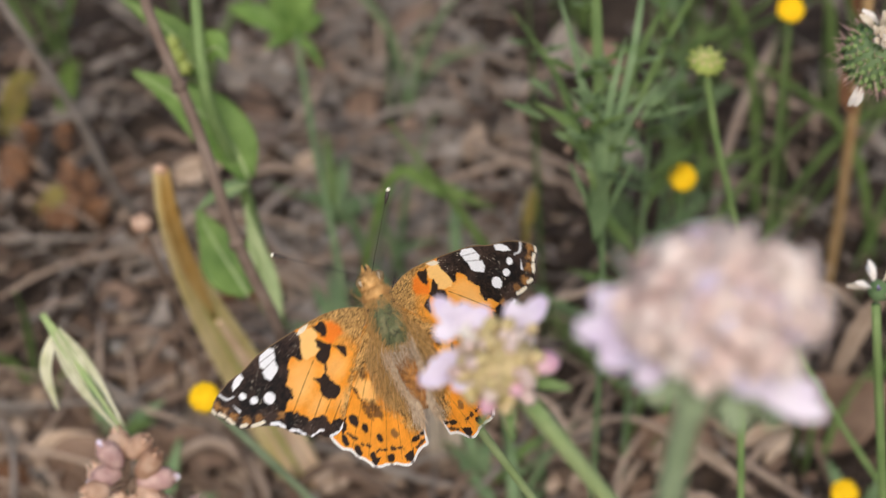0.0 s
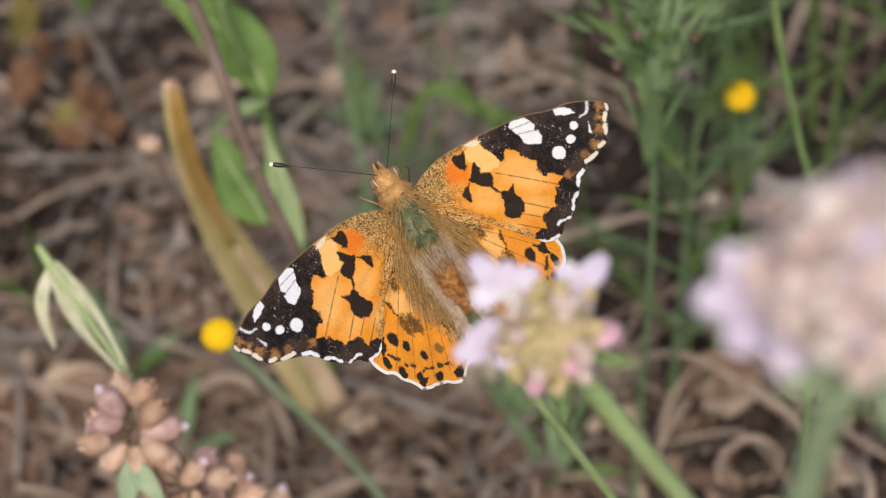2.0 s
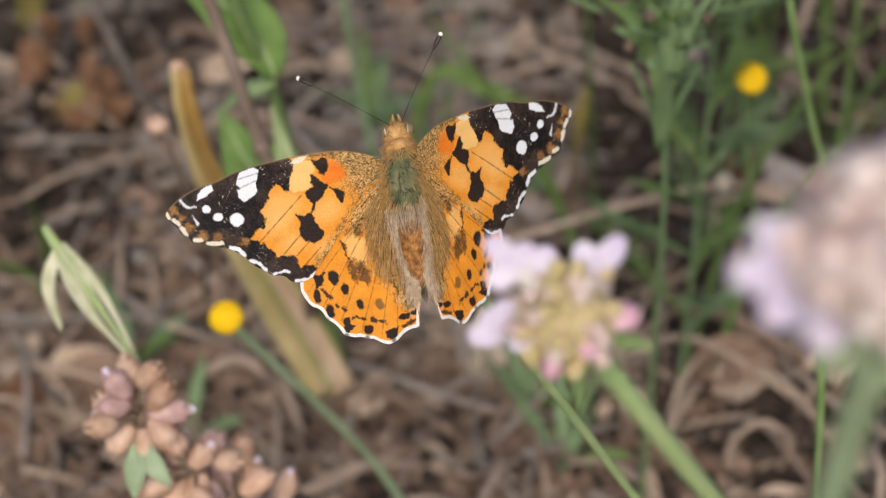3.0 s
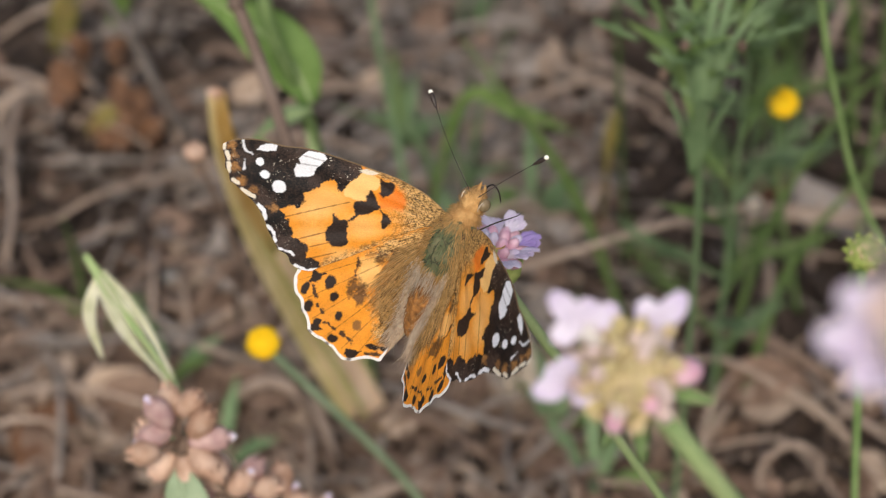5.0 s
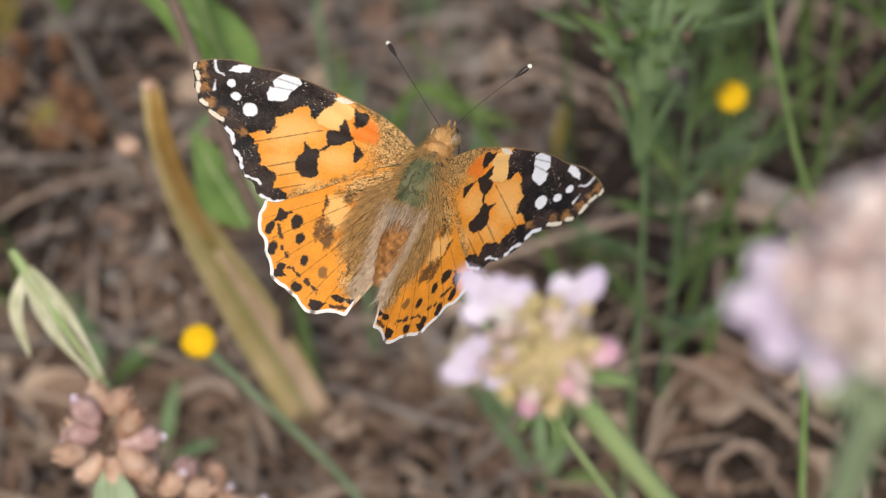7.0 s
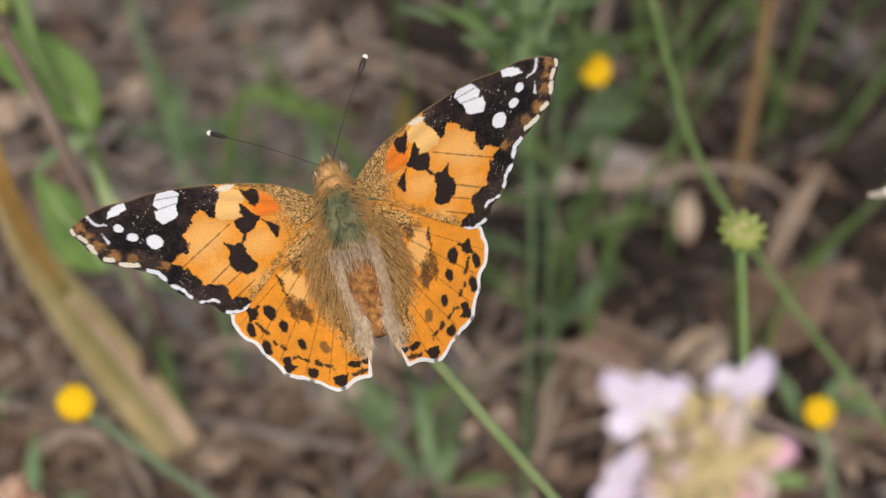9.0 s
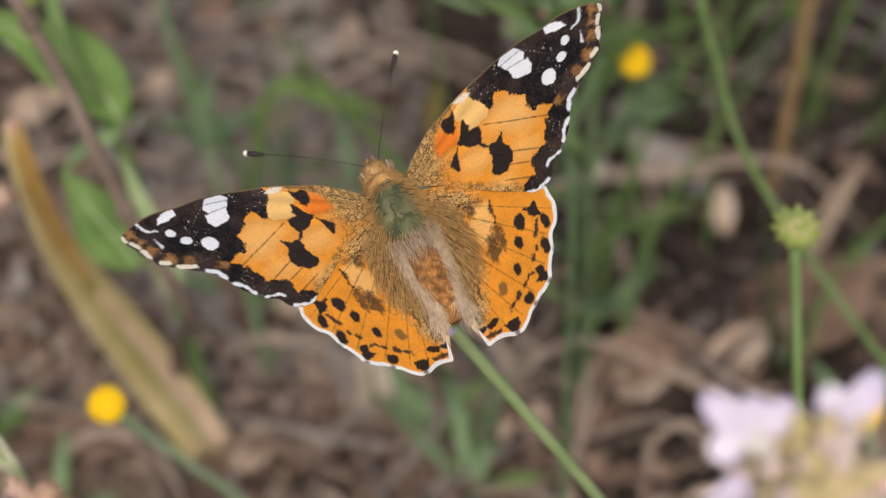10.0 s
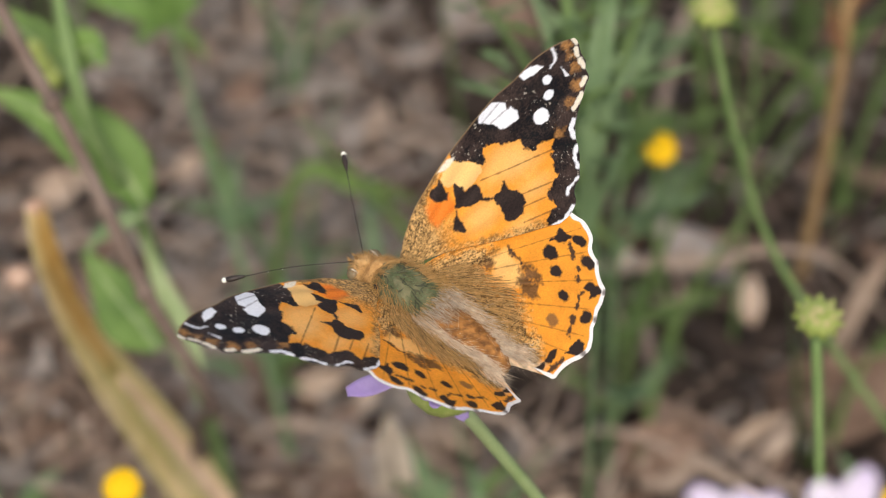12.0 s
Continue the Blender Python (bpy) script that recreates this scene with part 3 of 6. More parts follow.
        col = col * (1 - k) + np.array((0.84, 0.82, 0.80)) * k
        for cx, cy in HIND_TICKS:
            lay(np.hypot(x - cx, y - cy) - 0.3, SOOT * 3, 0.25, 0.8, 0.2, 40)
    return np.clip(col, 0.004, 0.92)


def wing_mesh(name, outline, hub, fore, side):
    """A thin wing: rings from the hub to its outline, gently cambered and pleated along its veins; the underside is coarser."""
    n, m = 600, 140
    loop = smooth_line(np.c_[np.array(outline + outline[:1]), np.zeros(len(outline) + 1)], 6 * n)[:, :2]
    far = np.cumsum(np.hypot(*np.diff(loop, axis=0, prepend=loop[:1]).T))
    at = np.linspace(0, far[-1], n, endpoint=False)
    loop = np.stack([np.interp(at, far, loop[:, 0]), np.interp(at, far, loop[:, 1])], -1)
    r = np.linspace(0, 1, m + 1)[1:] ** 0.9
    p = np.array(hub)[None, None] + r[:, None, None] * (loop - np.array(hub))[None]
    x, y = np.r_[hub[0], p[..., 0].ravel()], np.r_[hub[1], p[..., 1].ravel()]
    col = wing_colours(x, y, np.abs(off_shape(x, y, loop[::3])), fore)
    ang = np.arctan2(y - (5.5 if fore else 1.0), x - 2.0)
    pleat = 0.07 * np.sin(ang * (30 if fore else 22)) * np.clip(np.hypot(x - 2, y - 4) / 10, 0, 1)
    z = (0.32 if fore else 0.0) + 0.6 * np.sin(np.clip(x / 30, 0, 1) * np.pi) + pleat - 0.0016 * np.maximum(x - 16, 0) ** 2 - 0.004 * np.maximum(-y - 8, 0) ** 2
    top = np.stack([x * side, y, z], -1) * 0.001

    def rings(j, step, first):
        """Faces of a disc of rings, each j points round."""
        a = np.arange(j)
        b = (a + 1) % j
        return [(first, first + 1 + c, first + 1 + d) for c, d in zip(a, b)] + np.concatenate([np.stack([1 + i * j + a, 1 + (i + 1) * j + a, 1 + (i + 1) * j + b, 1 + i * j + b], -1) + first for i in range(step - 1)]).tolist()

    grid = top[1:].reshape(m, n, 3)[3::4, ::4].reshape(-1, 3)
    tint = col[1:].reshape(m, n, 3)[3::4, ::4].reshape(-1, 3)
    low = np.concatenate([top[:1], grid]) - (0, 0, 0.00008)
    o, h, g = len(top), n // 4, m // 4
    faces = rings(n, m, 0) + [tuple(q)[::-1] for q in rings(h, g, o)]
    t0, l0 = 1 + (m - 1) * n, o + 1 + (g - 1) * h
    for j in range(h):
        faces.append((t0 + 4 * j, l0 + j, l0 + (j + 1) % h, *[t0 + (4 * j + i) % n for i in (4, 3, 2, 1)]))
    if side < 0:
        faces = [tuple(q)[::-1] for q in faces]
    me = bpy.data.meshes.new(name)
    me.from_pydata(np.concatenate([top, low]).tolist(), [], faces)
    me.polygons.foreach_set("use_smooth", [True] * len(me.polygons))
    att = me.color_attributes.new("scales", "FLOAT_COLOR", "POINT")
    full = np.concatenate([col, np.concatenate([col[:1], tint]) * 0.6 + 0.1])
    att.data.foreach_set("color", np.c_[full, np.ones(len(full))].astype(np.float32).ravel())
    me.materials.append(WING)
    me.update()
    return me


def hairs(roots, ways, length, width, seed, bend=0.35):
    """Fine tapering hairs: three-sided, bent over."""
    rng = np.random.RandomState(seed)
    vs, fs = [], []
    for p, w in zip(roots, ways):
        w = w / (np.linalg.norm(w) + 1e-12)
        l, k = length * rng.uniform(0.6, 1.25), rng.normal(0, bend, 3)
        a = np.cross(w, rng.normal(0, 1, 3))
        a /= np.linalg.norm(a) + 1e-12
        b = np.cross(w, a)
        mid, tip = p + w * l * 0.5, p + (w + k * 0.5) / np.linalg.norm(w + k * 0.5) * l
        o = len(vs)
        for q, s in ((p, 1.0), (mid, 0.8)):
            vs += [q + width * s * a, q + width * s * (-0.5 * a + 0.87 * b), q + width * s * (-0.5 * a - 0.87 * b)]
        vs.append(tip)
        for c in range(3):
            d = (c + 1) % 3
            fs += [(o + c, o + d, o + 3 + d, o + 3 + c), (o + 3 + c, o + 3 + d, o + 6)]
    return np.array(vs), fs


def build_butterfly():
    ob = thing("butterfly", (0, 0, 0), "orange, black and white spotted butterfly feeding on a lilac flower", "butterfly")
    mm = 0.001
    rng = np.random.RandomState(3)
    thorax = part("thorax", blob((0, 3.3 * mm, 0.0), (2.6 * mm, 4.9 * mm, 2.5 * mm), None, 0.16, 1, 18, 26), FUR_OLIVE, ob, "olive-brown furry thorax with a greenish back")
    d = rng.normal(0, 1, (4200, 3))
    d /= np.linalg.norm(d, axis=1)[:, None]
    d = d[d[:, 2] > -0.35]
    rim = (np.abs(d[:, 0]) > 0.60 + 0.45 * (rng.rand(len(d)) - 0.5)) | (d[:, 1] > 0.55) | (d[:, 1] < -0.72 + 0.2 * (rng.rand(len(d)) - 0.5))
    roots = d * np.array((2.6, 4.6, 2.4)) * mm + np.array((0, 3.4, 0.0)) * mm
    lean = d * np.array((0.9, 0.5, 0.6)) + np.array((0, -0.9, 0.1))
    part("collar_fur", hairs(roots[rim], lean[rim], 1.7 * mm, 0.034 * mm, 5), FUR_FAWN, thorax, "tawny fringe of fur round the thorax", "stuff")
    fur = part("back_fur", hairs(roots[~rim], lean[~rim] + (0, -0.6, 0), 0.9 * mm, 0.036 * mm, 6, 0.6), FUR_GREEN, thorax, "short olive back fur", "stuff")
    # its origin lies at the height of the lifted wings, where the lens is focused
    fur.data.transform(Matrix.Translation((0, 0, -0.006)))
    fur.location = (0, 0, 0.006)
    for k in range(26):
        u, c = rng.uniform(-1, 1, 2)
        p, q = np.array((u * 1.5, 3.2 + c * 2.6, 0)), np.array((u * 1.5 + rng.normal(0, 0.7), 3.2 + c * 2.6 + rng.normal(0, 0.9), 0))
        line = [p + (q - p) * f + (0.12 * math.sin(5 * f + k), 0, 0) for f in (0, 0.5, 1)]
        line = [np.array((x, y, 2.6 * math.sqrt(max(0.1, 1 - (x / 2.9) ** 2 - ((y - 3.3) / 5.0) ** 2)) + 0.06)) * mm for x, y, _ in line]
        part("scratch", tube(line, [0.05 * mm, 0.10 * mm, 0.03 * mm], 5, 8), FUR_DARK, thorax, "parting line in the fur")
    neck = part("collar", blob((0, 7.4 * mm, -0.2 * mm), (1.95 * mm, 1.6 * mm, 1.8 * mm), None, 0.1, 6, 12, 16), FUR_TAN, ob, "tawny furry collar behind the head")
    d = rng.normal(0, 1, (900, 3))
    d /= np.linalg.norm(d, axis=1)[:, None]
    part("collar_hair", hairs(d * np.array((1.85, 1.5, 1.7)) * mm + np.array((0, 7.4, -0.2)) * mm, d * (0.8, 0.4, 0.6) + (0, -0.5, 0.1), 1.0 * mm, 0.028 * mm, 12), FUR_TAN, neck, "", "stuff")
    k = 110
    roots = np.stack([rng.normal(0, 1.3, k), -1.6 + 1.4 * rng.rand(k), 1.7 + 0.6 * rng.rand(k)], -1) * mm
    part("rump_fur", hairs(roots, np.stack([rng.normal(0, 0.18, k), -1.0 + np.zeros(k), 0.06 * rng.rand(k)], -1), 3.2 * mm, 0.032 * mm, 14, 0.35), FUR_PALE, thorax, "long pale hairs trailing from the thorax", "stuff")
    head = part("head", blob((-0.1 * mm, 9.2 * mm, -0.6 * mm), (1.65 * mm, 1.9 * mm, 1.5 * mm), None, 0.1, 2, 12, 16), FUR_TAN, ob, "tawny furry head")
    d = rng.normal(0, 1, (800, 3))
    d /= np.linalg.norm(d, axis=1)[:, None]
    part("head_fur", hairs(d * np.array((1.6, 1.8, 1.4)) * mm + np.array((-0.1, 9.2, -0.6)) * mm, d + (0, 0.3, 0.2), 0.6 * mm, 0.035 * mm, 7), FUR_TAN, head, "", "stuff")
    for s in (-1, 1):
        part("eye", blob((s * 1.45 * mm, 9.9 * mm, -0.6 * mm), (0.75 * mm, 0.85 * mm, 0.9 * mm), None, 0, 0, 10, 14), EYE, head, "brown compound eye")
        part("eye_rim", tube([(s * (1.45 + 0.1 * math.cos(a)) * mm, (9.7 + 0.95 * math.cos(a)) * mm, (-0.6 + 0.95 * math.sin(a)) * mm) for a in np.linspace(0.2, 2.9, 7)], [0.04 * mm, 0.08 * mm, 0.04 * mm], 6, 16), DRY_PETAL, head, "whitish rim round the eye")
        part("wing_root", blob((s * 1.9 * mm, 5.6 * mm, 1.35 * mm), (0.28 * mm, 0.5 * mm, 0.2 * mm), None, 0.2, 3), BLACK, thorax, "dark spot at the wing root")
        part("palp", tube([(s * 0.5 * mm, 10.4 * mm, -0.9 * mm), (s * 0.45 * mm, 11.4 * mm, -0.9 * mm), (s * 0.3 * mm, 12.2 * mm, -0.6 * mm)], [0.34 * mm, 0.26 * mm, 0.06 * mm], 8), FUR_TAN, head, "upturned furry palp")
        root = np.array((s * 0.7, 10.6, 0.3))
        tip = np.array((-10.2, 17.9, 1.6) if s < 0 else (7.0, 19.3, 2.3))
        mid = (root + tip) / 2 + (0, 0, 0.5)
        antenna = part("antenna", tube([root * mm, mid * mm, tip * mm], [0.055 * mm, 0.042 * mm, 0.05 * mm], 7, 16), BLACK, ob, "thin black antenna ringed with white")
        way = (tip - mid) / np.linalg.norm(tip - mid)
        part("club", tube([(tip - way * 0.9) * mm, (tip + way * 0.3) * mm, (tip + way * 1.1) * mm], [0.13 * mm, 0.33 * mm, 0.24 * mm], 9, 10), BLACK, antenna, "black antenna club")
        part("club_tip", blob((tip + way * 1.25) * mm, (0.30 * mm,) * 3, None, 0, 0, 8, 10), WHITE_TIP, antenna, "white antenna tip")
        for i in range(9):
            q = root + (mid - root) * (0.2 + 0.088 * i) if i < 6 else mid + (tip - mid) * (0.2 + 0.25 * (i - 6))
            part("ring", blob((q[0] * mm, q[1] * mm, q[2] * mm), (0.055 * mm,) * 3, None, 0, 0, 5, 7), WHITE_TIP, antenna)
        for i, (y, reach) in enumerate(((6.0, 4.0), (4.0, 1.0), (1.8, -3.0))):
            r = mm * (0.5 if i == 0 else 1.0)
            part("leg", tube([(s * 1.4 * mm, y * mm, -1.6 * mm), (s * 2.6 * mm, (y + reach * 0.5) * mm, -3.0 * mm), (s * 3.6 * mm, (y + reach * 0.9) * mm, -5.4 * mm), (s * 3.2 * mm, (y + reach) * mm, -7.0 * mm)], [0.25 * r, 0.2 * r, 0.12 * r, 0.08 * r], 6), BLACK if i == 0 and s > 0 else FUR_TAN, ob, "jointed walking leg")
    part("proboscis", tube([(0, 10.6 * mm, -0.8 * mm), (0, 12.0 * mm, -2.6 * mm), (0, 11.0 * mm, -5.0 * mm), (0, 9.4 * mm, -6.8 * mm)], [0.13 * mm, 0.1 * mm, 0.08 * mm], 6), BLACK, head, "thin curved proboscis")
    abdomen = part("abdomen", tube([(0, 0.6 * mm, -0.1 * mm), (0, -1.5 * mm, 0.0), (0, -5.0 * mm, -0.2 * mm), (0, -8.6 * mm, -0.6 * mm), (0, -10.2 * mm, -0.9 * mm)], [1.6 * mm, 2.0 * mm, 2.2 * mm, 1.7 * mm, 0.7 * mm], 18, 24), ABDOMEN, ob, "rust-brown banded abdomen")
    for i in range(6):
        y = -1.2 - 1.35 * i
        r = np.interp(-y, (0, 1.5, 5, 8.6, 10), (1.6, 2.0, 2.2, 1.7, 0.8)) + 0.01
        part("segment_ring", tube([(0, (y + 0.16) * mm, -0.15 * mm - i * 0.07 * mm), (0, (y - 0.16) * mm, -0.15 * mm - i * 0.07 * mm)], [r * mm, r * mm], 18, 4), ABDOMEN, abdomen)
    d = rng.normal(0, 1, (1500, 3))
    d /= np.linalg.norm(d, axis=1)[:, None]
    d = d[d[:, 2] > -0.2]
    part("abdomen_fur", hairs(d * np.array((2.1, 5.0, 2.1)) * mm + np.array((0, -4.2, -0.2)) * mm, d * 0.5 + (0, -1, 0), 0.9 * mm, 0.034 * mm, 8, 0.5), ABDOMEN, abdomen, "", "stuff")
    wings = []
    for s, tag in ((-1, "left"), (1, "right")):
        for fore, outline, hub, label in ((True, FORE_EDGE, (16.5, 2.6), "orange forewing with black tip and white spots"), (False, HIND_EDGE, (7.6, -7.5), "orange hindwing with a row of black spots")):
            nm = "forewing" if fore else "hindwing"
            w = new(nm, wing_mesh(nm, outline, hub, fore, s))
            w.parent = ob
            tagged(w, label)
            wings.append((w, s, fore))
            if not fore:
                k = 820
                a = rng.rand(k)
                b = rng.rand(k) ** 1.4
                roots = np.stack([s * (np.interp(a, (0, 0.35, 0.75, 1), (2.3, 1.9, 1.0, 1.3)) + 1.3 * b), 1.0 - 10.8 * a, 0.30 + 0.7 * rng.rand(k) * (1 - 0.6 * b)], -1) * mm
                ways = np.stack([s * (0.0 + 0.22 * b + 0.10 * a), -1.0 + 0 * a, 0.03 + 0.10 * rng.rand(k)], -1)
                part("inner_fringe", hairs(roots, ways, 3.8 * mm, 0.030 * mm, 9, 0.3), FUR_PALE, w, "long pale hairs along the inner margin", "stuff")
                for mat, k, width, label in ((FUR_FAWN, 900, 0.026, "tawny hairs over the wing base"), (FUR_BROWN, 270, 0.022, "dark hairs over the wing base")):
                    turn = radians(-84) + radians(40) * rng.rand(k) ** 1.1
                    reach = 4.0 + (np.interp(np.degrees(turn), (-84, -64, -52, -44), (15.0, 12.5, 8.0, 6.0)) - 4.0) * rng.rand(k) ** 0.8
                    roots = np.stack([s * (1.2 + np.cos(turn) * reach), 5.2 + np.sin(turn) * reach, 0.42 + 0.3 * rng.rand(k)], -1) * mm
                    ways = np.stack([s * np.cos(turn), np.sin(turn) - 0.15, 0.04 + 0.06 * rng.rand(k)], -1)
                    part("base_hair", hairs(roots, ways, 2.2 * mm, width * mm, 10, 0.18), mat, w, label, "stuff")
    # the body sits a little above the plane of the wings
    for o in ob.children:
        if o not in [w[0] for w in wings]:
            o.location.z += (0.9 if o is abdomen else 1.4) * mm
    return ob, wings, fur


BUTTERFLY, WINGS, FOCUS = build_butterfly()
cam.data.dof.focus_object = FOCUS


# ---- flowers ----
def dome_points(count, tilt_most):
    """Places spread evenly over a cap, as unit ways."""
    k = np.arange(count) + 0.5
    a = np.arccos(1 - k / count * (1 - math.cos(tilt_most)))
    b = k * 2.39996
    return np.stack([np.sin(a) * np.cos(b), np.sin(a) * np.sin(b), np.cos(a)], -1)


def petal(root, way, face, length, width, material, parent, label="", seed=0, cup=0.3):
    way, face = np.asarray(way, float), np.asarray(face, float)
    way = way / np.linalg.norm(way)
    p = [root, root + way * length * 0.45 + face * length * cup * 0.25, root + way * length * 0.95 + face * length * cup * 0.1]
    return part("petal", blade(p, [width * 0.3, width * 0.75, width * 1.0, width * 0.45], face, 0.0002, 0.18, 0.08, 12, 7, seed), material, parent, label)


def petal_cluster(c, away, spread, length, width, material, parent, count=3, seed=0):
    """A floret's lobes, fanned out from one tube."""
    away = Vector(away).normalized()
    side = away.cross(Vector((0.2, 0.1, 1))).normalized()
    up = side.cross(away)
    for i in range(count):
        a = (i - (count - 1) / 2) * spread
        w = away * math.cos(a) + side * math.sin(a)
        face = up * 0.8 + away * 0.1
        petal(np.array(c), np.array(w), np.array(face.normalized()), length * (1 + 0.12 * math.sin(i * 2.1 + seed)), width, material, parent, "", seed + i)


def lilac_flower():
    top = np.array((-0.0032, 0.2377, 0.1765))
    ob = thing("scabious_flower", (0.0933, 0.2416, 0.0), "small lilac scabious flower under the butterfly on a thin stem", "flower", "scabious flowers")
    part("stem", tube([(0.1015, 0.2410, -0.018), (0.0933, 0.2416, 0.0), (0.0600, 0.2430, 0.058), (0.0280, 0.2420, 0.116), tuple(top - (0, 0, 0.003))], [0.0008, 0.0008, 0.0007, 0.00065, 0.0008], 9, 36), PALE_STEM, ob, "slender leaning green stem")
    head = part("receptacle", blob(top - (0, 0, 0.002), (0.0042, 0.0042, 0.0032), None, 0.1, 1, 9, 14), SEED_GREEN, ob, "green flower base")
    for i, d in enumerate(dome_points(34, 1.25)):
        c = top + d * np.array((0.0042, 0.0042, 0.0024)) - (0, 0, 0.001)
        part("bud", blob(c, (0.0008, 0.0008, 0.0013), axis_turn(d), 0.1, i, 6, 8), PINK if i % 3 else LILAC, head)
    for i in range(9):
        a = i * 2 * math.pi / 9 + 0.2
        out = np.array((math.cos(a), math.sin(a), 0.22 + 0.15 * math.sin(i * 1.9)))
        petal_cluster(top + out * 0.0035, out, 0.5, 0.0030, 0.0009, VIOLET if i % 3 == 0 else LILAC, head, 3, i)
    # Long outer petals hang out to one side.
    for i, (a, b, w) in enumerate((((-0.0040, 0.0010, -0.0018), (-0.0106, 0.0012, -0.0034), 0.0011), ((-0.0040, 0.0016, -0.0014), (-0.0078, 0.0020, -0.0012), 0.0009), ((0.0004, -0.0012, -0.0036), (0.0020, -0.0022, -0.0058), 0.0008), ((0.0044, 0.0014, -0.0006), (0.0064, 0.0020, 0.0002), 0.0007))):
        a, b = top + a, top + b
        petal(a, b - a, np.array((-0.1, -0.6, 0.8)), np.linalg.norm(b - a), w, VIOLET, head, "violet outer petal", i, 0.2)
    return ob, top


def grow(head, centre, k):
    """Enlarge a flower head and all that sits on it about its middle."""
    c = Vector(centre) - head.parent.location
    m = Matrix.Translation(c) @ Matrix.Scale(k, 4) @ Matrix.Translation(-c)
    for o in [head, *head.children_recursive]:
        o.data.transform(m)


def pink_flower():
    c = np.array((0.0083, 0.1580, 0.2349))
    axis = np.array((-0.42, -0.25, 0.87))
    ob = thing("scabious_flower", (0.1706, 0.1635, 0.0), "half-open scabious head with pale lilac petals and olive buds", "flower", "scabious flowers")
    part("stem", tube([(0.1706, 0.1635, -0.004), (0.1271, 0.1633, 0.0555), (0.0709, 0.1614, 0.1351), tuple(c - axis * 0.0030)], [0.0010, 0.0009, 0.0008, 0.0010], 9, 30), PALE_STEM, ob, "green stem")
    head = part("receptacle", blob(c - axis * 0.0003, (0.0031, 0.0031, 0.0030), axis_turn(axis), 0.08, 3, 10, 14), OLIVE_BUD, ob, "olive flower base")
    turn = axis_turn(axis)
    jitter = np.random.RandomState(21)
    for i, d in enumerate(dome_points(70, 2.1)):
        w = np.array(turn.to_3x3() @ Vector(d)) + jitter.normal(0, 0.13, 3)
        r = 0.00052 * jitter.uniform(0.75, 1.35)
        part("bud", blob(c + w * 0.0031, (r, r, r * 1.15), axis_turn(w), 0.3, i, 6, 8), OLIVE_BUD if jitter.rand() < 0.72 else BLUSH, head)
    # Three opened florets stand at its upper side; the rest are still closed buds.
    right, up, near = np.array((1.0, 0.0, 0.0)), np.array((0.0, 0.61, 0.79)), np.array((0.0, -0.79, 0.61))
    mm = 0.001
    for fx, fy, lobes in (
        (-3.0, 3.1, ((-2.2, 2.3), (2.3, 1.4), (-2.2, -0.6), (0.4, 2.0))),
        (1.7, 2.8, ((2.0, 2.7), (-0.8, 2.3), (0.6, 2.0))),
        (-3.4, -0.6, ((-3.0, -0.6), (-1.2, 1.7), (0.8, -1.4), (-2.2, 0.8))),
    ):
        root = c + (right * fx + up * fy + near * 0.3) * mm
        part("floret_tube", tube([c + (right * fx + up * fy) * 0.55 * mm, root], [0.0005, 0.0008], 8, 6), CREAM, head, "whitish floret tube")
        for i, (lx, ly) in enumerate(lobes):
            way = right * lx + up * ly + near * 0.35
            petal(root, way, near, math.hypot(lx, ly) * 1.05 * mm, 0.00088, LILAC, head, "pale lilac petal", i + int(fx), 0.5)
    for bx, by, size in ((3.9, 0.2, 0.00105), (-0.9, -3.3, 0.00078), (1.4, -1.9, 0.00066)):
        w = right * bx + up * by + near * (0.6 if size > 0.0007 else 2.2)
        w = w / np.linalg.norm(w)
        part("closed_bud", blob(c + (right * bx + up * by) * mm * 0.92 + near * (0.0003 if size > 0.0007 else 0.0018), (size, size, size * 1.3), axis_turn(w), 0.1, 5, 8, 10), PINK, head, "closed pink bud")
    for i in range(8):
        w = np.array(turn.to_3x3() @ Vector((math.cos(i * 0.785), math.sin(i * 0.785), -0.5)))
        part("bract", blade([c - axis * 0.002, c - axis * 0.002 + w * 0.0025, c - axis * 0.0022 + w * 0.0045], [0.0005, 0.0006, 0.0002], axis, 0.0002, 0.2), STEM, head, "narrow green bract")
    grow(head, c, 1.25)
    return ob, c


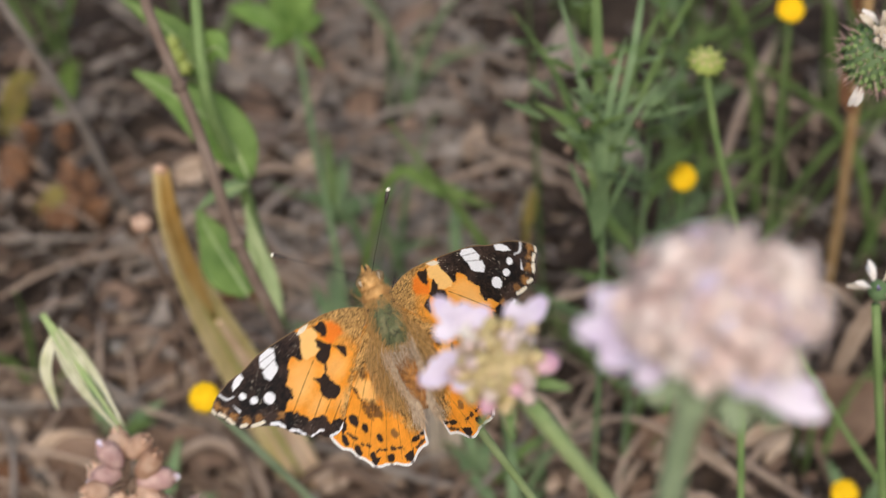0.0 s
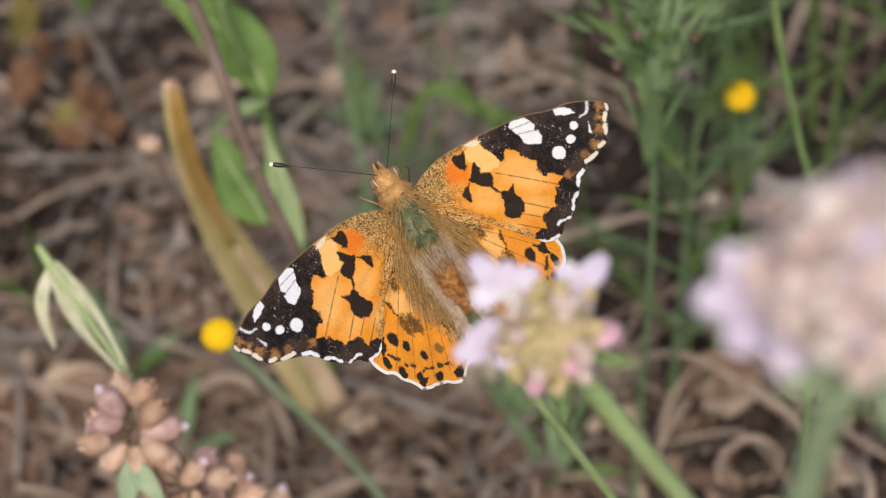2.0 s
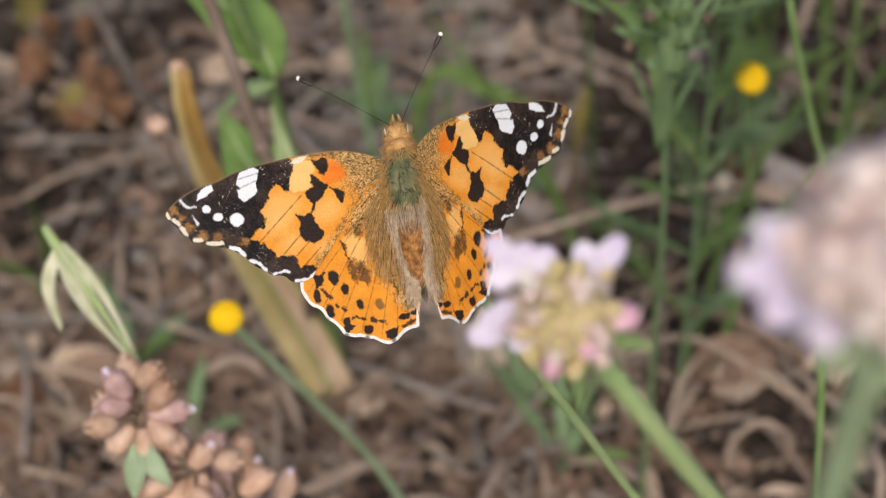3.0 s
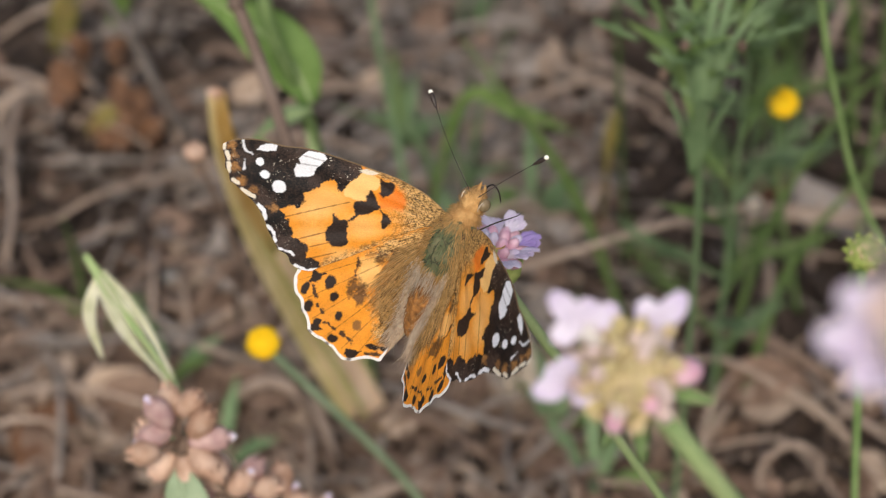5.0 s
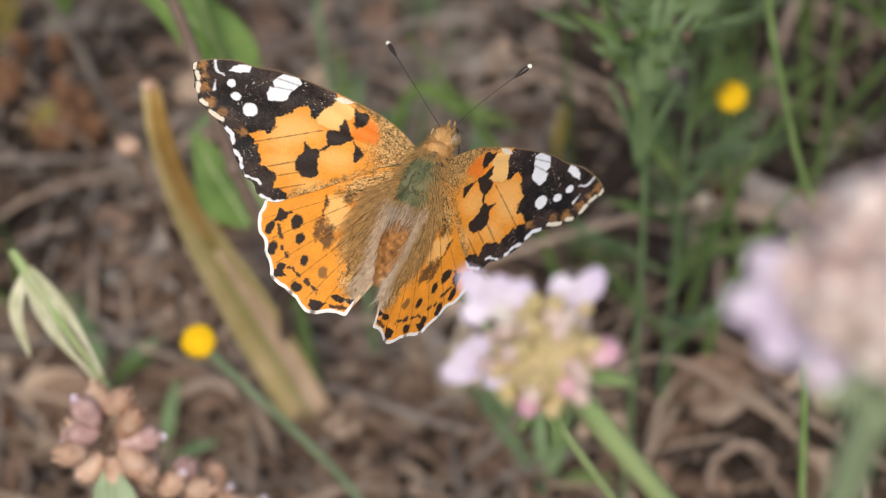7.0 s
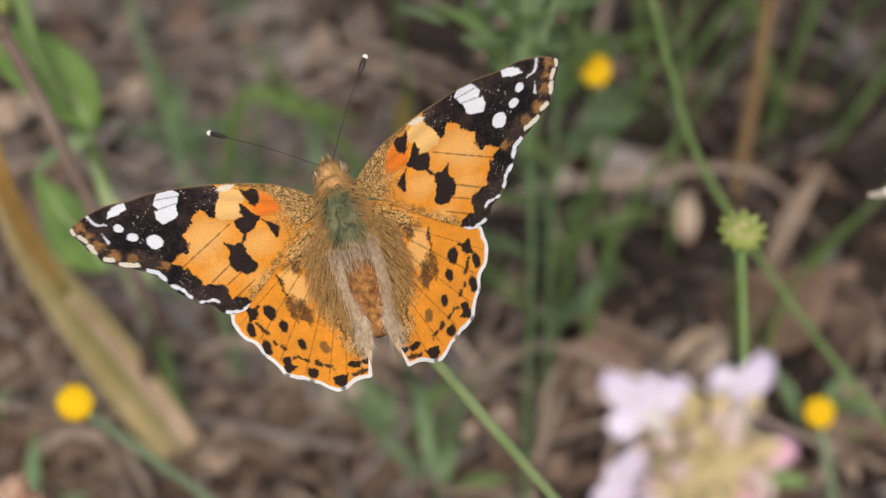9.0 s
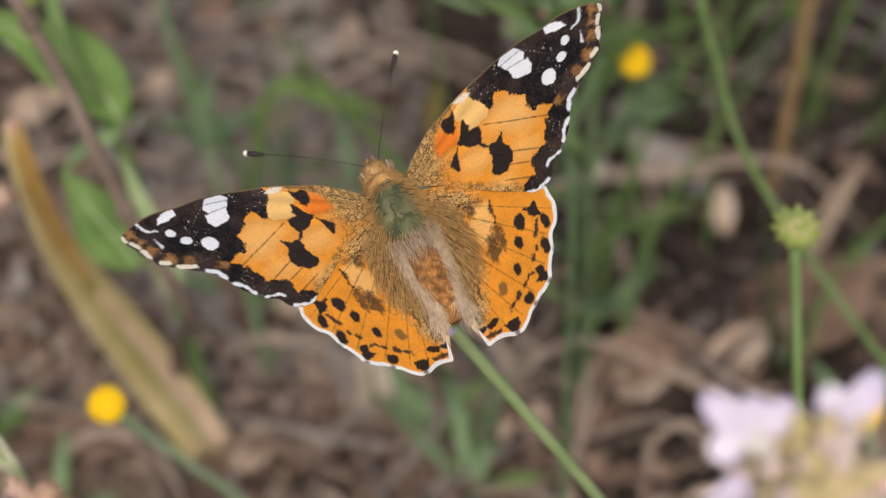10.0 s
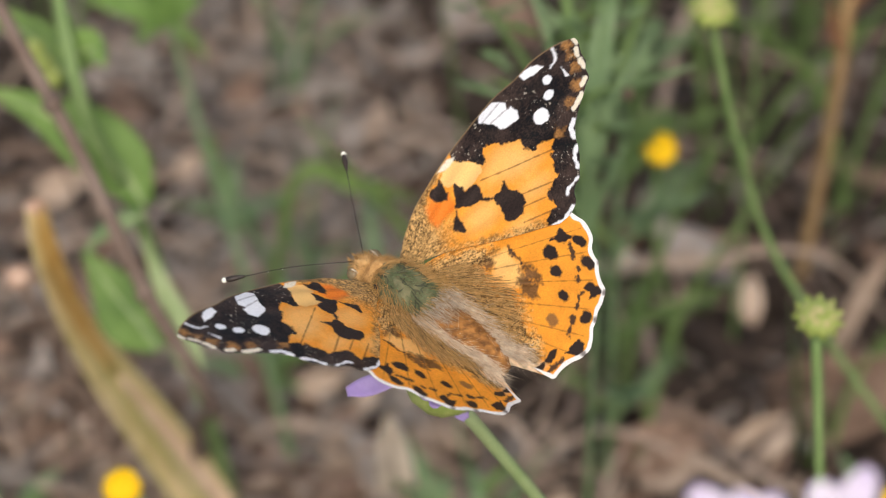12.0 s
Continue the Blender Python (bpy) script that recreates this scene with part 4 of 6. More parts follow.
def blush_flower():
    c = np.array((0.0259, 0.1240, 0.2713))
    ob = thing("scabious_flower", (0.0056, 0.112, 0.0), "large blush and lilac scabious bloom, out of focus close by", "flower", "scabious flowers")
    part("stem", tube([(0.0056, 0.112, -0.004), (0.0118, 0.120, 0.1136), (0.0221, 0.124, 0.2413), tuple(c - (0.0012, 0, 0.0050))], [0.0012, 0.0011, 0.0011, 0.0013], 9, 26), GREY_STEM, ob, "pale grey-green stem")
    head = part("receptacle", blob(c - (0, 0, 0.0004), (0.0048, 0.0048, 0.0026), None, 0.15, 4, 12, 18), WITHERED_PINK, ob, "dull pink flower base")
    rng = np.random.RandomState(8)
    for i, d in enumerate(dome_points(26, 1.5)):
        k = c + d * np.array((0.0052, 0.0044, 0.0038)) * rng.uniform(0.90, 1.08)
        r = rng.uniform(0.0012, 0.0020)
        w = d + rng.normal(0, 0.35, 3)
        floret = part("floret", blob(k, (r * rng.uniform(0.7, 1.1), r * rng.uniform(0.7, 1.1), r * rng.uniform(0.8, 1.3)), axis_turn(w, rng.uniform(0, 180)), 0.5, i, 9, 12), BLUSH, head)
        for j in range(3):
            o = np.array(axis_turn(w).to_3x3() @ Vector((math.cos(j * 2.1 + i), math.sin(j * 2.1 + i), 0.5)))
            petal(k + o * r * 0.5, o + np.array(d) * 0.4, np.array(d), r * 1.1, r * 0.6, LILAC if (2 * i + j) % 5 == 0 else BLUSH_PALE if (i + j) % 3 else BLUSH, floret, "", i + j, 0.5)
    right, up, near = np.array((1.0, 0.0, 0.0)), np.array((0.0, 0.61, 0.79)), np.array((0.0, -0.79, 0.61))
    mm = 0.001
    for fx, fy, lx, ly, w in ((-4.4, 0.2, -3.4, 1.6, 1.0), (-4.6, -0.6, -4.2, 0.3, 1.1), (-4.2, -1.4, -3.2, -0.9, 1.0), (-3.2, -2.2, -2.0, -1.5, 0.9), (2.0, -4.2, 4.2, -1.5, 0.9), (2.4, -3.8, 3.4, -0.5, 0.8), (0.9, -1.8, 0.5, -2.6, 1.1), (1.6, -1.8, 0.9, -2.0, 0.9)):
        root = c + (right * fx + up * fy + near * (2.2 if abs(fx) < 1.8 else 0.0)) * mm
        petal(root, right * lx + up * ly + near * 0.6, near, math.hypot(lx, ly) * mm * 1.1, w * mm, LILAC, head, "lilac ray petal", int(fx * 3), 0.4)
    # divided green bracts droop below the head
    q = c - (0, 0, 0.0034)
    for i, (bx, by, l) in enumerate(((-1.0, -0.45, 4.6), (-0.5, -0.95, 3.8), (0.3, -1.0, 4.4), (0.85, -0.75, 5.4))):
        w = (right * bx + up * by + near * (0.25 * (-1) ** i)) * l * mm
        bract = part("bract", blade([q, q + w * 0.5 + near * 0.0006, q + w], [0.0004, 0.0006, 0.0005, 0.0002], near, 0.00025, 0.2, 0.05, 12, 5, i), GREY_STEM, head, "divided grey-green bract")
        for j, u in enumerate((0.5, 0.75)):
            for e in (-1, 1):
                side = (right * -by + up * bx) * e * 0.6 + (right * bx + up * by) * 0.6
                part("lobe", blade([q + w * u, q + w * u + side * 0.0008, q + w * u + side * (0.0016 - 0.0004 * j)], [0.0003, 0.0004, 0.0001], near, 0.0002, 0.2, 0, 6, 3), GREY_STEM, bract)
    grow(head, c, 1.25)
    return ob, c


def yellow_flower(head, base, size, bend=None, stout=1.0):
    """A rayless yellow button on a thin stem."""
    head, base = np.asarray(head, float), np.asarray(base, float)
    axis = np.array((0.0, -0.62, 0.78))
    ob = thing("yellow_flower", tuple(base), "small bright yellow button flower on a thin grey-green stem", "flower", "yellow button flowers")
    mid = np.array(bend) if bend else base * 0.45 + head * 0.55
    part("stem", tube([base - (0, 0, 0.004), mid, head - axis * size * 0.5], [0.0011 * stout, 0.0009 * stout, 0.0009 * stout], 8, 22), GREY_STEM if stout == 1.0 else STEM, ob, "grey-green stem")
    cup = part("cup", blob(head - axis * size * 0.28, (size * 0.72, size * 0.72, size * 0.45), axis_turn(axis), 0.06, 2, 9, 14), GREY_LEAF, ob, "green bract cup")
    disc = part("disc", blob(head, (size * 0.92, size * 0.92, size * 0.42), axis_turn(axis), 0.04, 3, 10, 18), YELLOW, ob, "yellow disc")
    turn = axis_turn(axis)
    for i, d in enumerate(dome_points(70, 1.45)):
        w = np.array(turn.to_3x3() @ Vector((d[0], d[1], d[2] * 0.45)))
        part("floret", blob(head + w * size * 0.97, (size * 0.10,) * 3, None, 0, 0, 4, 6), YELLOW, disc)
    for i in range(10):
        w = np.array(turn.to_3x3() @ Vector((math.cos(i * 0.628), math.sin(i * 0.628), 0.2)))
        q = head - axis * size * 0.5
        part("bract", blade([q, q + w * size * 0.6 + axis * size * 0.12, q + w * size * 0.86 + axis * size * 0.4], [size * 0.16, size * 0.18, size * 0.05], w, 0.0002, 0.2, 0, 7, 5), GREY_LEAF, cup)


def seed_head(head, points, size, label):
    """A green scabious head that has shed its petals: a toothed cup round a low dome."""
    head = np.asarray(head, float)
    axis = np.array((0.05, -0.35, 0.94))
    turn = axis_turn(axis)
    ob = thing("seed_head", tuple(points[0]), label, "seed head", "green seed heads")
    part("stem", tube([np.array(points[0]) - (0, 0, 0.004), *points[1:], head - axis * size * 0.6], [0.00065, 0.00065, 0.00065, 0.0008], 8, 34), STEM, ob, "long thin green stem")
    cup = part("cup", blob(head, (size * 1.06, size * 1.06, size * 0.58), turn, 0.10, 6, 9, 16), SEED_GREEN, ob, "yellow-green seed cup")
    for i, d in enumerate(dome_points(30, 1.2)):
        w = np.array(turn.to_3x3() @ Vector((d[0], d[1], d[2] * 0.8)))
        part("seed", blob(head + w * size * np.array((0.95, 0.95, 0.70)), (size * 0.17, size * 0.17, size * 0.12), axis_turn(w), 0.1, i, 5, 7), SEED_GREEN if i % 3 else OLIVE_BUD, cup)
    for i in range(11):
        w = np.array(turn.to_3x3() @ Vector((math.cos(i * 0.571), math.sin(i * 0.571), -0.1)))
        part("bract", blade([head + w * size * 0.7 - axis * size * 0.3, head + w * size * 1.12 + axis * size * 0.05, head + w * size * 1.36 + axis * size * 0.26], [size * 0.22, size * 0.22, size * 0.04], axis, 0.0002, 0.2, 0, 7, 5), SEED_GREEN, cup)


PERCH, PERCH_TOP = lilac_flower()
NEAR_BLOOM, NEAR_BLOOM_TOP = pink_flower()
BLOOM, BLOOM_TOP = blush_flower()
yellow_flower((-0.0457, 0.3110, 0.0972), (-0.0038, 0.3226, 0.0), 0.0031, (-0.0180, 0.3180, 0.0480))
yellow_flower((0.0558, 0.3825, 0.1000), (0.0744, 0.4323, 0.0), 0.0033, (0.0600, 0.4020, 0.0627), 0.8)
yellow_flower((0.0900, 0.3305, 0.0520), (0.1010, 0.3310, 0.0), 0.0031)
yellow_flower((0.0802, 0.4054, 0.1302), (0.0880, 0.4380, 0.0), 0.0032, None, 0.6)
seed_head((0.0506, 0.3278, 0.1653), [(0.1559, 0.2919, 0.0), (0.1035, 0.3165, 0.0528), (0.0673, 0.3290, 0.1084), (0.0560, 0.3290, 0.1400)], 0.0027, "pale green seed head with a long curved stem")
seed_head((0.0513, 0.2677, 0.1559), [(0.0659, 0.2578, 0.0), (0.0604, 0.2613, 0.0496), (0.0554, 0.2646, 0.1018)], 0.0025, "pale green seed head on an upright stem")


# ---- other plants ----
def spent_scabious():
    c = np.array((0.0700, 0.2791, 0.1972))
    ob = thing("spent_flower", (0.1600, 0.2900, 0.0), "green spent flower head with withered cream petals", "flower")
    part("stem", tube([(0.160, 0.290, -0.004), (0.130, 0.286, 0.09), (0.090, 0.281, 0.17), tuple(c + (0.004, 0, -0.004))], [0.0011, 0.001, 0.0009], 8, 24), PALE_STEM, ob)
    head = part("seed_cone", blob(c, (0.0050, 0.0050, 0.0052), None, 0.10, 2, 12, 18), GREY_LEAF, ob, "bristly green seed cone")
    rng = np.random.RandomState(5)
    shapes, fine = [], []
    for i, d in enumerate(dome_points(150, 2.7)):
        o = rng.normal(0, 0.25, 3)
        shapes.append(blob(c + d * 0.0051, (0.0005, 0.0005, 0.0007), axis_turn(d + o), 0.3, i, 5, 6))
        for _ in range(3):
            e = d + rng.normal(0, 0.35, 3)
            fine.append(tube([c + d * 0.0050, c + d * 0.0052 + e * 0.0007, c + d * 0.0052 + e * rng.uniform(0.0010, 0.0019)], [0.00009, 0.00007, 0.00003], 4, 4))
    part("seed_rows", merge(shapes), STEM, head, "tightly packed green seeds", "stuff")
    part("bristles", merge(fine), CALYX_PURPLE, head, "fine pale and reddish bristles", "stuff")
    for i in range(30):
        d = np.array((0.15 + rng.normal(0, 0.45), -0.35 + rng.normal(0, 0.35), 0.85))
        d /= np.linalg.norm(d)
        petal(c + d * 0.0048, d + rng.normal(0, 0.35, 3), np.array((0, -0.7, 0.7)), rng.uniform(0.0026, 0.0050), rng.uniform(0.0005, 0.0008), DRY_PETAL if i % 3 else CREAM, head, "withered cream petal", i, 1.2)
    for dx in (-0.0028, -0.0020):
        petal(c + np.array((dx, -0.0025, -0.004)), (-0.1 + dx * 60, 0.0, -1.0), np.array((0, -0.9, 0.4)), 0.0042, 0.0006, CREAM, head, "drooping petal", 2, 0.8)


def white_floret():
    c = np.array((0.0723, 0.2640, 0.1619))
    ob = thing("pale_flower", (0.0949, 0.2605, 0.0), "small whitish flower with ragged petals on a green stem", "flower")
    part("stem", tube([(0.0949, 0.2605, -0.004), (0.084, 0.262, 0.08), tuple(c - (0, 0, 0.003))], [0.001, 0.0009, 0.0008], 8, 20), STEM, ob)
    head = part("receptacle", blob(c, (0.0017, 0.0017, 0.0020), None, 0.2, 1), GREY_LEAF, ob)
    for i in range(10):
        a = i * 0.9
        d = np.array((math.cos(a), math.sin(a) * 0.8, 0.35 + 0.5 * math.sin(i * 1.7)))
        petal(c + d * 0.0015, d, np.array((0, -0.6, 0.8)), 0.0040, 0.00055, (VIOLET, DRY_PETAL, CREAM, DRY_PETAL, CREAM)[i % 5], head, "", i, 0.9)


def oat_spikelet():
    tip = np.array((-0.0692, 0.2870, 0.1374))
    ob = thing("wild_oat", (-0.0331, 0.3071, 0.0), "nodding pale green wild oat spikelet on a thin stalk", "grass")
    bend = np.array((-0.0555, 0.2748, 0.1218))
    part("stalk", tube([(-0.0331, 0.3071, -0.004), (-0.0400, 0.2950, 0.050), (-0.0490, 0.2800, 0.094), tuple(bend)], [0.0007, 0.0006, 0.00055, 0.0008], 7, 24), PALE_STEM, ob, "thin green stalk")
    v = (tip - bend) / np.linalg.norm(tip - bend)
    side = np.array((0.70, 0.43, 0.56))
    for i, (o, w, l, mat) in enumerate(((-0.0006, 0.0010, 0.020, GLUME), (0.0006, 0.0009, 0.021, GLUME), (0.0, 0.0008, 0.025, PALE_STEM))):
        p = bend + side * o
        part("glume", blade([p, p + v * l * 0.5 + side * o * 1.8, p + v * l + side * o * 0.2], [0.0003, w * 0.4, w * 0.85, w * 1.15, w * 0.7], (0.0, -0.8, 0.6), 0.0003, 0.6, 0, 14, 7, i), mat, ob, "papery glume")
    q = bend + v * 0.021
    part("glume", blade([q, q + np.array((-0.0016, -0.0030, -0.0060)), q + np.array((-0.0002, -0.0050, -0.0140))], [0.0005, 0.0012, 0.0010, 0.0003], (-0.3, -0.9, 0.3), 0.0003, 0.5, 0, 12, 7), GLUME, ob, "drooping whitish glume")
    part("awn", tube([q - v * 0.003, q + np.array((0.003, 0, -0.0035)), q + np.array((0.0055, 0, -0.0045))], [0.00022, 0.00018, 0.0001], 5, 8), PALE_STEM, ob, "bristle")


def dry_calyx_spike():
    """A dried spike: whorls of papery calyces round a stalk, with narrow leaves."""
    ob = thing("dry_flower_spike", (-0.0180, 0.3060, 0.0), "dried pinkish-brown flower spike with papery calyces in whorls", "dry plant")
    whorls = [np.array(p) for p in ((-0.0523, 0.2598, 0.1234), (-0.0446, 0.2609, 0.1096), (-0.0397, 0.2653, 0.0975), (-0.0353, 0.2719, 0.0838))]
    part("stalk", tube([(-0.018, 0.306, -0.004), (-0.028, 0.286, 0.05), *whorls[::-1]], [0.0011, 0.001, 0.0009], 8, 26), TWIG, ob)
    rng = np.random.RandomState(12)
    right, up, near = np.array((1.0, 0.0, 0.0)), np.array((0.0, 0.61, 0.79)), np.array((0.0, -0.79, 0.61))
    for w, q in enumerate(whorls):
        for i in range(12):
            a = i * 0.5236 + w * 0.5 + rng.normal(0, 0.22)
            d = right * math.cos(a) + up * math.sin(a) + near * rng.uniform(-0.3, 0.6)
            d /= np.linalg.norm(d)
            p = q + rng.normal(0, 0.0012, 3)
            m = CALYX_PURPLE if i % 4 == w % 4 else CALYX
            s = rng.uniform(0.8, 1.25)
            part("pedicel", tube([q, p + d * 0.0026], [0.0004, 0.0004], 6, 4), TWIG, ob)
            cal = part("calyx", tube([p + d * 0.0022, p + d * (0.0022 + 0.0010 * s), p + d * (0.0022 + 0.0028 * s), p + d * (0.0022 + 0.0042 * s), p + d * (0.0022 + 0.0050 * s)], [0.0007, 0.0016, 0.0021, 0.0020, 0.0016], 10, 14), m, ob, "papery calyx")
            t = axis_turn(d)
            for j in range(5):
                o = np.array(t.to_3x3() @ Vector((math.cos(j * 1.257), math.sin(j * 1.257), 0)))
                e = p + d * (0.0022 + 0.0046 * s)
                part("tooth", blade([e + o * 0.0011, e + d * 0.0007 + o * 0.0011, e + d * 0.0015 + o * 0.0008], [0.0005, 0.0004, 0.0001], o, 0.00015, 0.2, 0, 5, 3), m, cal)
            if i % 4 == 0:
                petal(p + d * (0.0022 + 0.0048 * s), d, near, 0.0018, 0.0006, LILAC, cal, "faded lilac petal", i, 0.4)
        if w < 3:
            for s, l in ((-0.05, 0.0090), (0.75, 0.0070)):
                p = q - up * 0.0042 + near * 0.001
                v = -up + right * s
                part("leaf", blade([p, p + v * l * 0.5 + near * 0.001, p + v * l], [0.0006, 0.0017, 0.0014, 0.0002], near, 0.0003, 0.2), GREY_STEM, ob, "narrow grey-green leaf")


def withered_leaf():
    ob = thing("withered_leaf", (-0.0370, 0.3990, 0.0), "long withered ochre leaf standing upright, yellow at the tip", "leaf")
    line = [(-0.0300, 0.3935, -0.016), (-0.0347, 0.3900, 0.0021), (-0.0415, 0.3860, 0.0251), (-0.0471, 0.3800, 0.0468), (-0.0519, 0.3720, 0.0682), (-0.0554, 0.3630, 0.0906), (-0.0569, 0.3560, 0.1095), (-0.0568, 0.3526, 0.1236)]
    facing = (0.15, -0.8, 0.6)
    part("lamina", blade(line, [0.0052, 0.0054, 0.0056, 0.0052, 0.0042, 0.0029, 0.0021, 0.0017], facing, 0.0004, 0.30, 0.16, 48, 11), OCHRE, ob, "mottled ochre leaf blade")
    edge = [(x + 0.0012 - 0.0002 * i, y - 0.0008, z + 0.0002) for i, (x, y, z) in enumerate(line[4:])]
    part("tip", blade(edge, [0.0004, 0.0017, 0.0018, 0.0011], (0.4, -0.75, 0.5), 0.0004, 0.45, 0.05, 20, 5), OCHRE_TIP, ob, "rolled orange-brown leaf edge")
    side = [(x + 0.0046 - 0.0007 * i, y - 0.0012, z) for i, (x, y, z) in enumerate(line[:5])]
    part("sheath", blade(side, [0.0024, 0.0026, 0.0022, 0.0015, 0.0005], (0.35, -0.75, 0.55), 0.0004, 0.35, 0.2, 30, 9), WITHERED_PINK, ob, "pinkish-beige withered lower edge")
    other = [(x - 0.0038 + 0.0006 * i, y - 0.0014, z) for i, (x, y, z) in enumerate(line[:4])]
    part("sheath", blade(other, [0.0022, 0.0024, 0.0016, 0.0004], (-0.1, -0.8, 0.55), 0.0004, 0.35, 0.2, 26, 9), WITHERED_PINK, ob, "pinkish-beige withered lower edge")
    streak = [(x + 0.0008, y - 0.0003, z + 0.0002) for x, y, z in line[:6]]
    part("streak", blade(streak, [0.0022, 0.0021, 0.0020, 0.0017, 0.0011, 0.0003], facing, 0.0003, 0.30, 0.1, 34, 7), OLIVE_STREAK, ob, "still green middle of the leaf")
    part("rim", blob((-0.0568, 0.3522, 0.1238), (0.0017, 0.0012, 0.0012), None, 0.3, 2), CALYX, ob, "brown broken tip")
    for k, (dx, mat) in enumerate(((-0.0012, WITHERED_PINK), (0.0014, OCHRE_TIP))):
        part("vein", tube([(x + dx * (1 - 0.09 * i), y - 0.0003 - abs(dx) * 0.1, z - 0.0002) for i, (x, y, z) in enumerate(line[1:6])], [0.0005, 0.0004, 0.0002], 6, 30), mat, ob, "raised lengthwise leaf vein")


def brown_bud():
    c = np.array((-0.0595, 0.3394, 0.1195))
    ob = thing("brown_bud", (-0.0380, 0.3700, 0.0), "small brown bud on a thin dry stalk", "dry plant")
    part("stalk", tube([(-0.038, 0.370, -0.004), (-0.050, 0.354, 0.06), tuple(c)], [0.0007, 0.0006, 0.0005], 7, 18), TWIG, ob)
    part("bud", blob(c, (0.0024, 0.0022, 0.0020), None, 0.2, 4), CALYX, ob, "rounded brown bud")


def lance_leaf(plant, i, line, w, mat):
    lf = part("leaf", blade(line, [w * 0.25, w * 0.9, w, w * 0.55, w * 0.08], (0.1, -0.75, 0.66), 0.0003, 0.22, 0.07, 24, 9, i), mat, plant, "lance-shaped green leaf")
    part("midrib", tube([np.array(p) + (0, -0.0003, -0.0001) for p in line], [0.00045, 0.0003, 0.0001], 5, 16), PALE_STEM, lf)


def leafy_plant():
    """The green plant with lance-shaped leaves."""
    ob = thing("leafy_plant", (-0.0330, 0.4000, 0.0), "green leafy plant with lance-shaped leaves", "plant")
    part("stem", tube([(-0.033, 0.400, -0.004), (-0.0361, 0.3792, 0.0573), (-0.0410, 0.3621, 0.1124), (-0.0462, 0.3542, 0.1406), (-0.0485, 0.366, 0.168), (-0.050, 0.372, 0.20)], [0.0016, 0.0015, 0.0013, 0.0013, 0.0011, 0.0009], 9, 40), STEM, ob, "upright green stem")
    lance_leaf(ob, 0, [(-0.0390, 0.3570, 0.1180), (-0.0432, 0.3610, 0.1255), (-0.0520, 0.3650, 0.1321), (-0.0631, 0.3690, 0.1370)], 0.0056, LEAF)
    lance_leaf(ob, 1, [(-0.0393, 0.3443, 0.0968), (-0.0423, 0.3472, 0.1007), (-0.0462, 0.3508, 0.1054), (-0.0503, 0.3552, 0.1111)], 0.0058, LEAF)
    lance_leaf(ob, 2, [(-0.0331, 0.3400, 0.0912), (-0.0351, 0.3445, 0.0971), (-0.0374, 0.3497, 0.1039), (-0.0402, 0.3560, 0.1121)], 0.0027, PALE_STEM)
    lance_leaf(ob, 3, [(-0.0393, 0.3587, 0.1157), (-0.0430, 0.3579, 0.1147), (-0.0467, 0.3570, 0.1135), (-0.0508, 0.3548, 0.1105)], 0.0017, GREY_LEAF)
    lance_leaf(ob, 4, [(-0.0478, 0.3600, 0.1430), (-0.0498, 0.3620, 0.1440), (-0.0543, 0.3660, 0.1490), (-0.0655, 0.3720, 0.1538)], 0.0040, LEAF)
    lance_leaf(ob, 5, [(-0.0474, 0.3610, 0.1450), (-0.0455, 0.3605, 0.1480), (-0.0436, 0.3595, 0.1488), (-0.0420, 0.3580, 0.1462)], 0.0034, LEAF)
    lance_leaf(ob, 6, [(-0.0485, 0.3640, 0.1640), (-0.0540, 0.3620, 0.1700), (-0.0600, 0.3640, 0.1780)], 0.0045, LEAF)
    for i, (x, y, z) in enumerate(((-0.0520, 0.3585, 0.1475), (-0.0508, 0.3580, 0.1450), (-0.0530, 0.3590, 0.1500))):
        part("bud", blob((x, y, z), (0.0017, 0.0015, 0.0019), None, 0.3, i), SEED_GREEN, ob, "yellow-green bud in the leaf axil")


